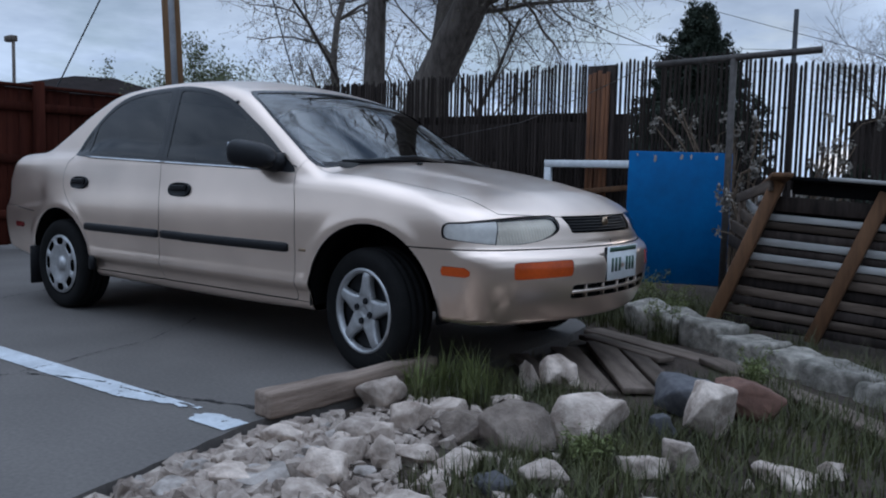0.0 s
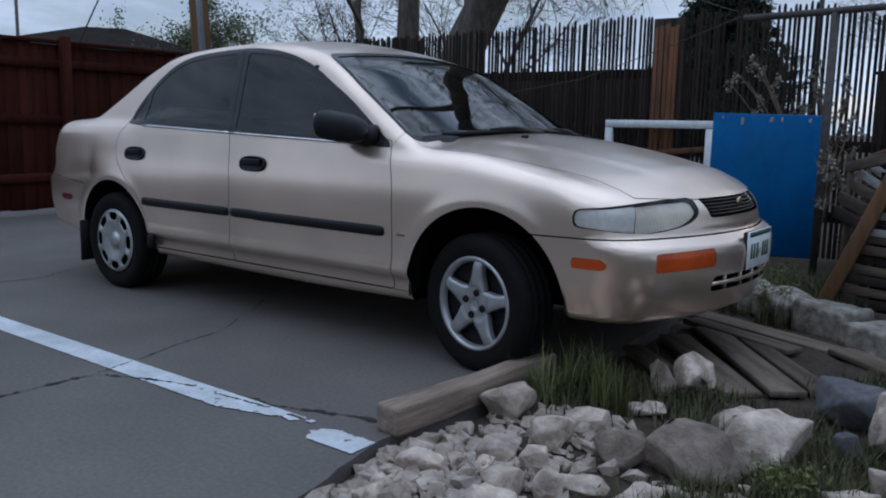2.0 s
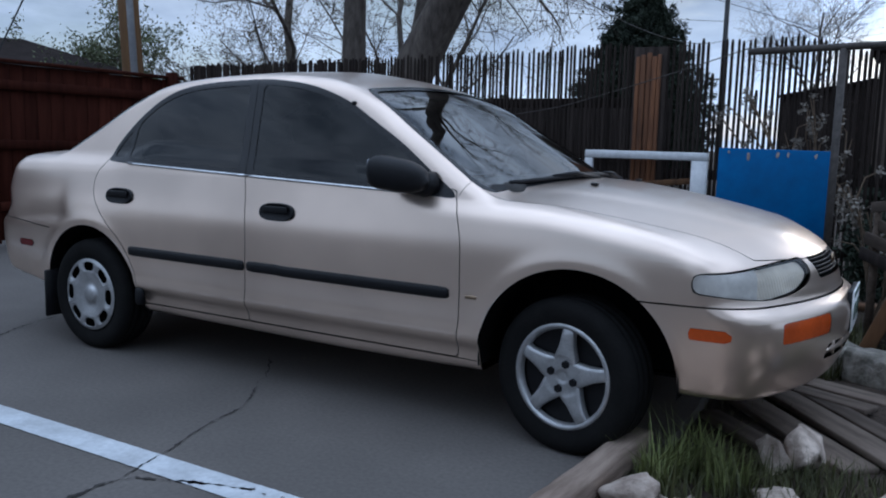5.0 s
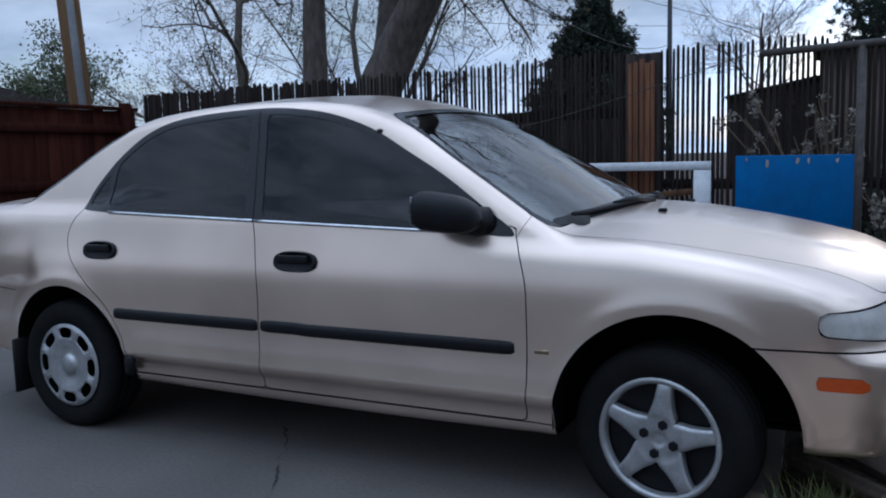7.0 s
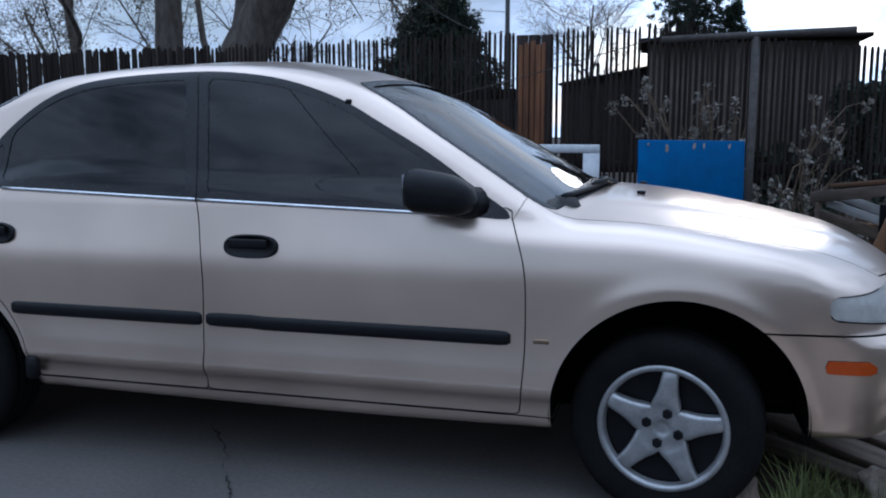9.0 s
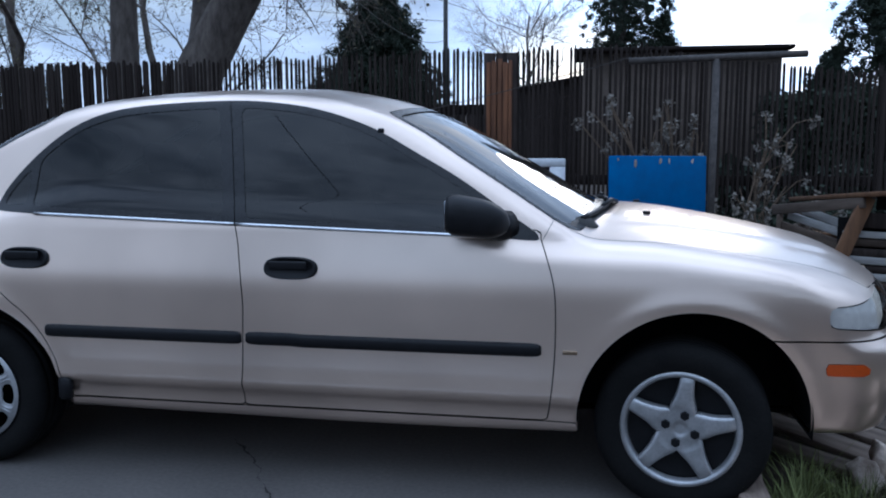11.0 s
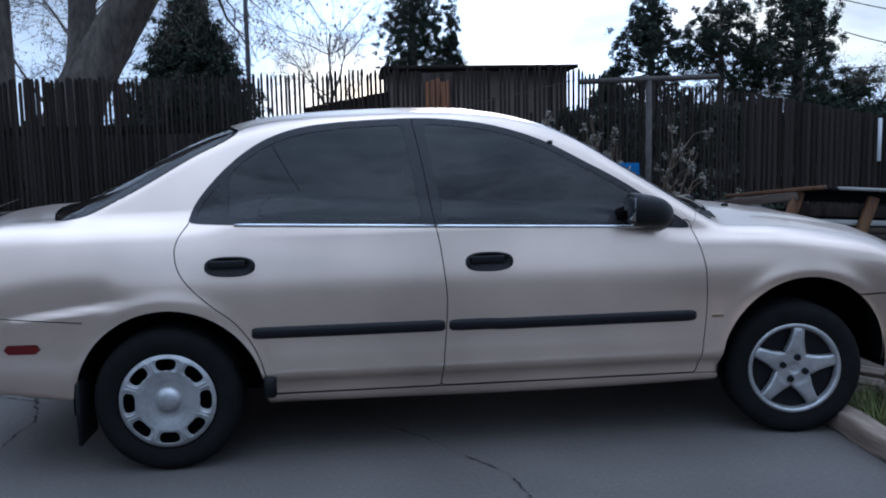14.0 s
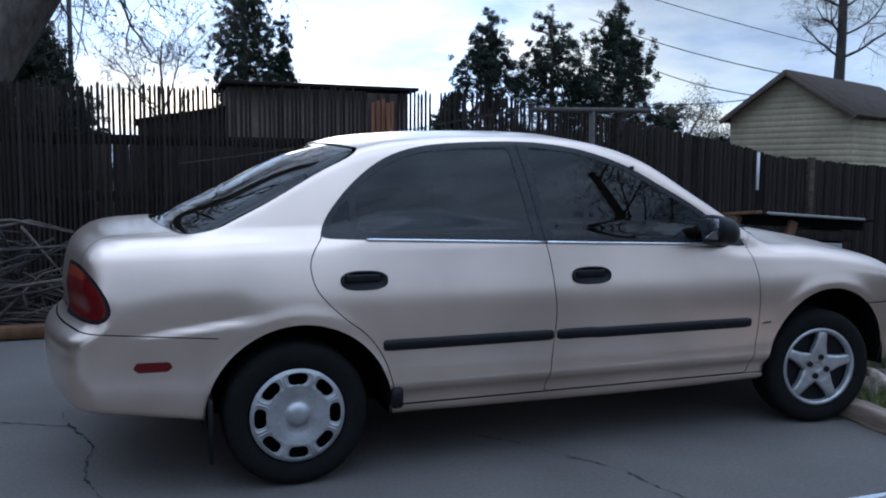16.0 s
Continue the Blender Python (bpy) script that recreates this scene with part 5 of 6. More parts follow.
    # loose boards dropped onto the corner of the panel
    for a, b, w, m in (((2.56, 1.14, 0.952), (2.27, 1.88, 0.868), 0.055, TAN), ((2.47, 1.27, 0.893), (2.12, 1.82, 0.805), 0.060, PLANK), ((2.45, 1.40, 0.745), (2.27, 1.76, 0.815), 0.045, PALEWOOD), ((2.42, 1.37, 0.705), (2.20, 1.76, 0.780), 0.045, PALEWOOD), ((2.40, 1.39, 0.640), (2.15, 1.80, 0.715), 0.060, OLDWOOD), ((2.38, 1.42, 0.56), (2.10, 1.82, 0.63), 0.070, OLDWOOD), ((2.36, 1.42, 0.47), (2.08, 1.84, 0.54), 0.070, PICKET)):
        a, b = Vector(a), Vector(b)
        along = (b - a).normalized()
        side = along.cross(Vector((0, 0, 1))).normalized()
        up = side.cross(along)
        ob = part("board", box(((b - a).length, 0.11, 0.026), (0, 0, 0), 0.004) if m is TAN else box(((b - a).length, 0.024, w), (0, 0, 0), 0.004), m)
        ob.matrix_world = Matrix.Translation((a + b) / 2) @ Matrix((along, up.cross(along), up)).transposed().to_4x4()
        tagged(ob, "loose weathered board dropped on a slatted panel", "board", "heap of boards")
    for x, y, top, turn in ((2.155, 1.78, 0.80, 4), (2.275, 1.76, 0.85, -5)):
        ob = part("stake", tube([(0, 0, 0), (0.006, 0, top / 2), (0, 0, top)], [0.026, 0.024, 0.020], 7), OLDWOOD)
        ob.matrix_world = pose(x, y, 0, 0, 0, 20 * turn)
        tagged(ob, "rough grey stake holding up loose boards", "stake", "stakes under the boards")
    # heap of boards behind it
    for k in range(17):
        L = rng.uniform(0.7, 1.5)
        ob = part("board", box((L, rng.uniform(0.07, 0.15), 0.034), (0, 0, 0), 0.004), OLDWOOD if k % 3 else TAN)
        ob.matrix_world = pose(3.0 + rng.uniform(-0.4, 0.4) * (1 - k / 30), 2.45 + rng.uniform(-0.2, 0.2) * (1 - k / 30), 0.03 + 0.0365 * k, rng.uniform(-2, 2), rng.uniform(-3, 3), rng.uniform(-35, 25) + 90 * (k % 4 == 1))
        tagged(ob, "loose weathered board in a heap", "board", "heap of boards")
    # blue sheet against the clothes post
    ob = part("blue_panel", box((0.745, 0.025, 0.985), (0.02, 0, 0.4925), 0.006), BLUE)
    ob.matrix_world = pose(1.475, 2.41, 0.14, -3, 0.5, 23.0)
    tagged(ob, "blue painted sheet with bare chips, standing on edge", "panel")
    for x, w, h in ((-0.16, 0.03, 0.08), (0.03, 0.035, 0.06), (0.10, 0.02, 0.05), (-0.29, 0.02, 0.03), (0.28, 0.025, 0.05)):
        r = random.Random(int(1000 * w + 77 * h * 100))
        bm = bmesh.new()
        for a in np.linspace(0, 2 * math.pi, 9)[:-1]:
            q = r.uniform(0.45, 1.0)
            for y in (-0.0155, -0.012):
                bm.verts.new((x + q * w / 2 * math.cos(a), y, 0.972 - h / 2 + q * h / 2 * math.sin(a) * (0.7 if math.sin(a) < 0 and abs(math.cos(a)) > 0.5 else 1)))
        bmesh.ops.convex_hull(bm, input=bm.verts)
        part("chip", bm, STONE_PALE, ob, "bare chipped patch", False)
    # white frame by the fence
    fr = thing("white_frame", (0.29, 3.47, 0.0), "white painted wooden frame standing by the fence", "frame")
    part("top_rail", box((1.06, 0.05, 0.068), (0, 0, 1.050), 0.006), WHITEWOOD, fr)
    for x, w in ((-0.495, 0.07), (0.465, 0.13)):
        part("upright", box((w, 0.05, 1.016), (x, 0, 0.508), 0.006), WHITEWOOD, fr)
    part("brace", box((0.9, 0.03, 0.05), (0.05, 0.05, 0.80), 0.004, pose(0, 0, 0, 0, -6, 0)), TAN, fr)
    # clothes post
    post = thing("clothes_post", (1.846, 2.45, 0.04), "rusty galvanised T-shaped clothes post", "clothes post")
    part("pole", tube([(0, 0, 0), (0, 0, 1.74)], 0.025, 12), STEEL, post)
    part("crossbar", tube([(-0.585, 0.0, 1.735), (0.585, 0.0, 1.765)], 0.024, 12), STEEL, post)
    pts = [(-0.58 - 2.85 * u, 1.05 * min(1, 1.6 * u), 1.76 - 0.50 * u - 0.12 * u * (1 - u)) for u in np.linspace(0, 1, 20)]
    part("clothes_line", tube(pts, 0.004, 5), STEEL, post, "slack grey clothes line")
    # timber edge by the brush heap
    ob = part("edging_timber", box((3.1, 0.12, 0.10), (0, 0, 0.05), 0.012), TAN)
    ob.matrix_world = pose(-3.7, 2.68, 0.0)
    tagged(ob, "tan timber edging the concrete", "timber")


build_timber()


# ---- plants ----
def blades(spots, height, width, material, name, label, count):
    v, f = [], []
    for x, y, r in spots:
        for _ in range(count):
            a, d = rng.uniform(0, 2 * math.pi), r * math.sqrt(rng.random())
            px, py = x + d * math.cos(a), y + d * math.sin(a)
            if px < edge_x(py) - 0.03 and py < 2.6:
                continue
            h = height * rng.uniform(0.45, 1.15) * (1.1 - 0.5 * d / r)
            lean, turn = rng.uniform(0.05, 0.9), rng.uniform(0, 2 * math.pi)
            z0 = ground_height(px, py) - 0.01
            ox, oy = math.cos(turn), math.sin(turn)
            w = width * rng.uniform(0.6, 1.2)
            n = len(v)
            for t in (0, 0.5, 1.0):
                cx, cy, cz = px + ox * lean * h * t * t, py + oy * lean * h * t * t, z0 + h * t * (1 - 0.25 * lean * t)
                ww = w * (1 - t) * 0.5
                if t < 1:
                    v += [(cx - oy * ww, cy + ox * ww, cz), (cx + oy * ww, cy - ox * ww, cz)]
                else:
                    v.append((cx, cy, cz))
            f += [(n, n + 1, n + 3, n + 2), (n + 2, n + 3, n + 4)]
    ob = part(name, (v, f), material)
    return tagged(ob, label, name, kind="stuff")


blades([(1.70, -0.66, 0.10), (1.66, -0.85, 0.09), (1.80, -0.55, 0.12), (1.88, -0.78, 0.14), (1.76, -0.95, 0.10)], 0.20, 0.009, GRASS, "grass", "green grass beside the front tyre", 60)
blades([(1.68, -0.70, 0.07), (1.76, -0.60, 0.07), (1.65, -0.86, 0.05), (1.86, -0.70, 0.08)], 0.27, 0.009, GRASS_BRIGHT, "grass", "yellow-green tussock beside the front tyre", 120)
blades([(1.95, -0.62, 0.2), (2.2, -0.62, 0.22), (2.55, -0.72, 0.2), (2.75, -0.95, 0.2), (2.65, -1.18, 0.16), (2.95, -0.75, 0.25), (3.15, -0.55, 0.3), (3.2, -1.05, 0.25), (2.45, -1.6, 0.22), (2.9, -1.3, 0.22), (2.95, -0.2, 0.25), (3.3, -0.2, 0.3), (2.6, -0.1, 0.2), (2.75, 0.1, 0.2), (3.5, -0.7, 0.35), (2.3, -0.95, 0.12), (2.5, -1.42, 0.14), (3.3, -1.4, 0.3), (2.75, -1.55, 0.2), (3.45, -0.35, 0.25)], 0.16, 0.0075, GRASS, "grass", "green grass growing between rocks", 360)
blades([(1.75, 1.35, 0.2), (1.55, 1.55, 0.25), (1.35, 1.9, 0.25), (1.75, 1.9, 0.3), (2.05, 1.75, 0.25), (2.3, 1.15, 0.15), (2.75, 0.85, 0.15), (3.1, 0.55, 0.18), (3.4, 0.35, 0.25), (2.0, 1.05, 0.12), (1.2, 1.75, 0.25), (1.0, 2.1, 0.25), (1.35, 1.4, 0.2), (1.6, 2.15, 0.3), (1.45, 2.2, 0.2), (1.9, 2.2, 0.25)], 0.24, 0.008, GRASS, "grass", "grass and weeds behind the kerb", 260)
blades([(1.8, 0.2, 0.3), (2.2, -0.6, 0.4), (2.9, -1.1, 0.5), (2.1, 1.9, 0.5), (2.6, 1.6, 0.5)], 0.10, 0.006, GRASS_DRY, "dry_grass", "thin dry grass on the soil", 90)


def grow(base, direction, length, radius, level, r, out, tips, steps=6, wander=0.16, up=0.05):
    """A branch and, from it, its side branches."""
    p, d = Vector(base), Vector(direction).normalized()
    pts, rad = [p.copy()], [radius]
    for i in range(steps):
        d = (d + Vector((r.gauss(0, wander), r.gauss(0, wander), r.gauss(0, wander) + up))).normalized()
        p = p + d * length / steps
        pts.append(p.copy())
        rad.append(radius * (1 - 0.62 * (i + 1) / steps))
    out.setdefault(level, []).append(tube(pts, rad, 9 if level == 0 else 6 if level == 1 else 4 if level == 2 else 3, False))
    if level >= 2:
        tips.extend(pts[2:])
    return pts, rad, d


def branch(base, direction, length, radius, level, top, r, out, tips, counts, droop=0.0):
    pts, rad, d = grow(base, direction, length, radius, level, r, out, tips, 7 if level < 2 else 5, 0.10 + 0.05 * level, 0.04 - droop * level)
    if level >= top:
        return
    for k in range(counts[level]):
        u = r.uniform(0.30, 1.0)
        i = min(int(u * (len(pts) - 1)), len(pts) - 2)
        axis = (pts[i + 1] - pts[i]).normalized()
        side = axis.cross(Vector((r.gauss(0, 1), r.gauss(0, 1), r.gauss(0, 1)))).normalized()
        way = axis * r.uniform(0.5, 0.9) + side * r.uniform(0.6, 1.0)
        branch(pts[i], way, length * r.uniform(0.42, 0.68), max(rad[i] * r.uniform(0.40, 0.62), 0.004), level + 1, top, r, out, tips, counts, droop)


def leaf_cloud(points, size, n, r, spread, slim=0.5):
    v, f = [], []
    for p in points:
        for _ in range(n):
            c = Vector(p) + Vector((r.gauss(0, spread), r.gauss(0, spread), r.gauss(0, spread)))
            a = Vector((r.gauss(0, 1), r.gauss(0, 1), r.gauss(0, 1))).normalized() * size * r.uniform(0.6, 1.4)
            b = a.cross(Vector((r.gauss(0, 1), r.gauss(0, 1), r.gauss(0, 1)))).normalized() * size * slim
            k = len(v)
            v += [c - a, c + b, c + a, c - b]
            f.append((k, k + 1, k + 2, k + 3))
    return v, f


def bare_tree(name, place, label, seed, limbs, top=4, counts=(6, 6, 5, 4), bud=0.0, buds=1, droop=0.0, bark=BARK, leaf=BUD, spread=0.05):
    r = random.Random(seed)
    tree = thing(name, place, label, "tree")
    out, tips = {}, []
    for base, way, length, radius in limbs:
        if length:
            branch(base, way, length, radius, 0, top, r, out, tips, counts, droop)
            continue
        # a trunk along given points: way holds them, radius its two ends
        pts = [Vector(p) for p in outline(way, 4, False)]
        rad = [radius[0] + (radius[1] - radius[0]) * i / (len(pts) - 1) for i in range(len(pts))]
        out.setdefault(0, []).append(tube(pts, rad, 12, False))
        for _ in range(counts[0]):
            i = r.randrange(int(len(pts) * 0.58), len(pts) - 1)
            side = Vector((r.gauss(0, 1), r.gauss(0, 1), 0)).normalized()
            branch(pts[i], side + Vector((0, 0, r.uniform(0.2, 1.0))), r.uniform(1.6, 3.2), max(rad[i] * r.uniform(0.16, 0.34), 0.016), 1, top, r, out, tips, counts, droop)
    part("trunk", join(out[0]), bark, tree)
    part("limb", join(sum((out[k] for k in out if 1 <= k <= 2), [])), bark, tree)
    fine = sum((out[k] for k in out if k > 2), [])
    if fine:
        tagged(part("twig", join(fine), TWIG, tree), kind="stuff")
    if bud:
        tagged(part("bud", leaf_cloud(tips[:: max(1, len(tips) // 2600)], bud, buds, r, spread), leaf, tree), kind="stuff")
    return tree


def conifer(name, place, label, seed, height, width, base=0.1, taper=1.0, lumps=260, size=0.16, gaps=0.25):
    """A trunk, boughs and needle clumps with gaps and an uneven outline."""
    r = random.Random(seed)
    tree = thing(name, place, label, "tree")
    part("trunk", tube([(0, 0, 0), (0.05, 0, height * 0.5), (0, 0.03, height * 0.97)], [width * 0.055, width * 0.04, 0.02], 7), BARK, tree)
    boughs, spots = [], []
    for k in range(lumps):
        u = r.random()
        z = height * (base + (1 - base) * u)
        lump = 1 + 0.35 * noise.noise(Vector((z * 0.9, seed * 3.1, 0)))
        reach = width / 2 * (min(1.0, 0.35 + (1 - u) * taper) * (1 - u ** 5)) * lump
        a = r.uniform(0, 2 * math.pi)
        if noise.noise(Vector((math.cos(a) * 1.5, math.sin(a) * 1.5, z * 1.3 + seed))) < 0.12 - gaps:
            continue
        q = reach * math.sqrt(r.uniform(0.15, 1))
        tip = Vector((q * math.cos(a), q * math.sin(a), z + 0.12 * q))
        boughs.append(tube([(0, 0, z - 0.1 * q), tip * 0.6 + Vector((0, 0, z * 0.4 - 0.04 * q)), tip], [0.03, 0.02, 0.008], 3, False))
        for _ in range(4):
            spots.append(tip * r.uniform(0.8, 1.05) + Vector((r.gauss(0, size), r.gauss(0, size), r.gauss(0, size * 0.6))))
    tagged(part("bough", join(boughs), BARK, tree), kind="stuff")
    part("foliage", leaf_cloud(spots, size * 0.34, 46, r, size * 0.32, 0.30), NEEDLE, tree)
    return tree


def weed(x, y, height, seed):
    """A leafy weed: thin leaning stems set with small narrow leaves."""
    r = random.Random(seed)
    plant = thing("weed", (x, y, ground_height(x, y) - 0.01), "leafy yellow-green weed growing beside the concrete", "weed", "weeds in the bed")
    stems, spots = [], []
    for _ in range(9):
        a, lean = r.uniform(0, 2 * math.pi), r.uniform(0.1, 0.7)
        h = height * r.uniform(0.55, 1.1)
        pts = [Vector((math.cos(a) * lean * h * u * u + 0.01 * math.cos(a), math.sin(a) * lean * h * u * u, h * u)) for u in np.linspace(0, 1, 6)]
        stems.append(tube(pts, [0.0035, 0.003, 0.0026, 0.002, 0.0015, 0.001], 4))
        spots += pts[1:]
    tagged(part("stalk", join(stems), GRASS, plant), kind="stuff")
    tagged(part("leaves", leaf_cloud(spots, 0.012, 22, r, 0.016, 0.24), GRASS_BRIGHT, plant), kind="stuff")


for k, (x, y, h) in enumerate(((2.62, -1.22, 0.12), (1.62, 1.55, 0.34), (1.45, 1.75, 0.32), (1.80, 1.60, 0.30), (2.75, 0.10, 0.18), (1.95, 1.12, 0.22))):
    weed(x, y, h, 300 + k)


bare_tree("tree", (-4.36, 5.57, -0.05), "grey-barked bare tree budding behind the pole fence", 3, [((0, 0, 0), ((0, 0, 0), (0.0, 0, 1.5), (0.03, 0, 3.0), (0.0, 0.1, 4.8), (-0.1, 0.1, 7.0)), 0, (0.21, 0.08))], 4, (10, 6, 4, 3), 0.026, 2, 0.02)
bare_tree("tree", (-3.68, 5.78, -0.05), "large leaning forked tree with hanging budded twigs", 5, [((0, 0, 0), ((0, 0, 0), (0.0, 0, 1.2), (0.08, 0, 1.9), (0.40, 0, 2.5), (0.80, 0, 3.15), (1.35, 0, 4.1), (2.1, -0.1, 5.2), (3.1, -0.3, 6.6)), 0, (0.33, 0.17)), ((0, 0, 0), ((3.1, -0.3, 6.6), (3.5, -0.4, 7.6), (4.2, -0.6, 9.6), (4.5, -0.6, 11.0)), 0, (0.125, 0.02)), ((0, 0, 0), ((2.6, -0.2, 5.9), (2.7, -0.5, 7.2), (2.5, -0.8, 9.0), (2.6, -0.9, 10.6)), 0, (0.10, 0.02)), ((0, 0, 0), ((0.02, 0.02, 1.3), (0.05, 0.22, 2.1), (0.04, 0.50, 3.0), (-0.05, 0.75, 4.2), (-0.2, 0.9, 6.0)), 0, (0.22, 0.10))], 4, (9, 6, 4, 4), 0.026, 2, 0.05)
bare_tree("tree", (-7.4, 8.2, -0.05), "slender bare tree with pale buds", 11, [((0, 0, 0), (0.03, 0, 1), 5.6, 0.11), ((0, 0, 1.2), (-0.4, 0, 0.9), 2.2, 0.03)], 4, (9, 6, 4, 3), 0.022, 2)
bare_tree("tree", (-5.8, 9.5, -0.05), "slender bare tree with pale buds", 12, [((0, 0, 0), (0.0, 0, 1), 5.2, 0.09), ((0, 0, 0.8), (0.4, 0.1, 0.8), 3.4, 0.06)], 4, (9, 6, 4, 3), 0.022, 2)
bare_tree("tree", (-1.37, 29.4, -0.05), "distant rounded bare tree", 21, [((0, 0, 0), (0, 0, 1), 6.3, 0.09), ((0, 0, 3.2), (-0.35, 0, 0.9), 3.0, 0.04), ((0, 0, 3.2), (0.35, 0, 0.9), 3.0, 0.04), ((0, 0, 3.4), (0.1, 0.3, 0.9), 2.9, 0.04)], 3, (9, 8, 7), 0.0, bark=TWIG)
bare_tree("tree", (29.5, 27.3, -0.05), "bare tree behind the garage", 23, [((0, 0, 0), ((0, 0, 0), (0, 0, 4), (0.1, 0, 8), (0, 0, 13)), 0, (0.36, 0.15))], 4, (16, 7, 5, 4), 0.03, 2, 0, BRUSH)
bare_tree("shrub_tree", (-17.3, 11.3, -0.05), "small tree with young green leaves", 31, [((0, 0, 0), (0.05, 0, 1), 3.7, 0.08), ((0, 0, 0.5), (0.28, 0.1, 0.9), 2.8, 0.05), ((0, 0, 0.5), (-0.15, 0.1, 0.9), 2.8, 0.05)], 3, (7, 5, 4), 0.050, 5, 0, BARK, LEAF, 0.11)
conifer("juniper_tree", (-5.0, 20.6, -0.05), "dark green spreading juniper", 41, 5.8, 3.7, 0.06, 1.05, 1150, 0.2, 0.45)
conifer("spruce_tree", (2.75, 38.0, -0.05), "tall dark pointed spruce", 43, 12.2, 4.5, 0.1, 0.9, 520, 0.22)
conifer("spruce_tree", (4.75, 38.5, -0.05), "small dark spruce beside a taller one", 44, 8.8, 2.5, 0.1, 0.9, 260, 0.2)
conifer("pine_tree", (9.83, 23.7, -0.05), "dark pine with rounded clumps", 45, 6.8, 2.6, 0.3, 2.4, 370, 0.20, 0.10)
conifer("pine_tree", (12.05, 23.2, -0.05), "dark pine with gaps in its crown", 46, 7.3, 2.8, 0.25, 2.2, 335, 0.20, 0.02)
conifer("pine_tree", (14.7, 23.0, -0.05), "dark dense pine beside others", 47, 7.3, 4.7, 0.12, 1.4, 660, 0.20, 0.10)
conifer("pine_tree", (8.7, 24.5, -0.05), "low dark pine among taller ones", 48, 4.0, 2.2, 0.15, 1.2, 220, 0.2)


def hedge(name, x0, x1, y, height, seed, label, depth=0.8, n=900, leaf=0.085):
    r = random.Random(seed)
    ob = thing(name, ((x0 + x1) / 2, y, 0), label, "shrub")
    spots, stems = [], []
    for _ in range(n):
        x = r.uniform(x0, x1)
        h = height * (0.82 + 0.25 * noise.noise(Vector((x * 0.8, seed, 0))))
        spots.append(Vector((x - (x0 + x1) / 2, r.uniform(-depth / 2, depth / 2), h * math.sqrt(r.random()))))
    for _ in range(int((x1 - x0) * 7)):
        x = r.uniform(x0, x1) - (x0 + x1) / 2
        stems.append(tube([(x, 0, 0), (x + r.gauss(0, 0.15), r.gauss(0, 0.15), height * 0.8)], [0.014, 0.005], 4, False))
    part("stems", join(stems), BARK, ob)
    part("foliage", leaf_cloud(spots, leaf, 8, r, 0.09), NEEDLE, ob)
    return ob


hedge("hedge", 2.0, 9.0, 4.9, 1.0, 54, "low dark hedge behind the fence", 0.9, 3000)
hedge("hedge", -10.0, -4.2, 15.0, 2.4, 55, "dark evergreen hedge across the yard behind", 1.0, 2600)
hedge("hedge", 6.0, 20.0, 21.0, 2.9, 56, "dark evergreen hedge below the pines", 1.2, 11000, 0.11)


def back_fence():
    fence = thing("dark_board_fence", (-2.2, 4.10, 0), "dark weathered board fence behind the pole fence", "fence")
    for k in range(39):
        part("board", box((0.142, 0.02, 1.56 if k > 27 or k < 13 else 1.53), (-3.05 + 0.145 * k, rng.uniform(-0.002, 0.002), 0.78 if k > 27 or k < 13 else 0.765), 0.002), PICKET, fence)
    for z in (0.4, 1.2):
        part("rail", box((5.6, 0.04, 0.09), (-0.3, 0.03, z), 0.004), PICKET, fence)


back_fence()


def dry_shrub(place, label, seed, stems, height):
    """Arching dry stems whose tips carry clumps of pale blossom."""
    r = random.Random(seed)
    shrub = thing("dry_shrub", place, label, "shrub")
    canes, clumps = [], []
    for _ in range(stems):
        a, lean, h = r.uniform(0, 2 * math.pi), r.uniform(0.05, 0.55), height * r.uniform(0.65, 1.08)
        pts = [Vector((math.cos(a) * lean * h * u ** 1.6, 0.3 * math.sin(a) * lean * h * u, h * u * (1 - 0.12 * lean * u))) for u in np.linspace(0, 1, 8)]
        pts = [p + Vector((r.gauss(0, 0.012), 0, 0)) for p in pts]
        canes.append(tube(pts, [0.011 - 0.001 * k for k in range(8)], 5, False))
        for k in (4, 5, 6, 7):
            tip = pts[k] + Vector((r.gauss(0, 0.09), r.gauss(0, 0.05), r.uniform(0.02, 0.12)))
            canes.append(tube([pts[k - 1], pts[k].lerp(tip, 0.5), tip], [0.006, 0.005, 0.003], 4, False))
            if k > 4 or r.random() < 0.4:
                clumps += [tip + Vector((r.gauss(0, 0.012), r.gauss(0, 0.012), -0.022 * q)) for q in range(r.randrange(2, 6))]
    part("cane", join(canes), STRAW, shrub)
    tagged(part("blossom", leaf_cloud(clumps, 0.016, 9, r, 0.013, 0.6), BLOSSOM, shrub), kind="stuff")


dry_shrub((1.68, 3.25, -0.02), "dry shrub with tan canes and pale withered blossoms", 61, 11, 1.55)
dry_shrub((2.18, 3.20, -0.02), "dry shrub with pale blossom clumps by the fence", 62, 7, 1.30)
dry_shrub((2.16, 2.05, -0.02), "small dusty dry shrub beside loose boards", 63, 6, 0.92)
hedge("shrub", 2.0, 3.4, 3.30, 0.72, 57, "low dark weedy shrub in front of the pole fence", 0.4, 1500, 0.026)


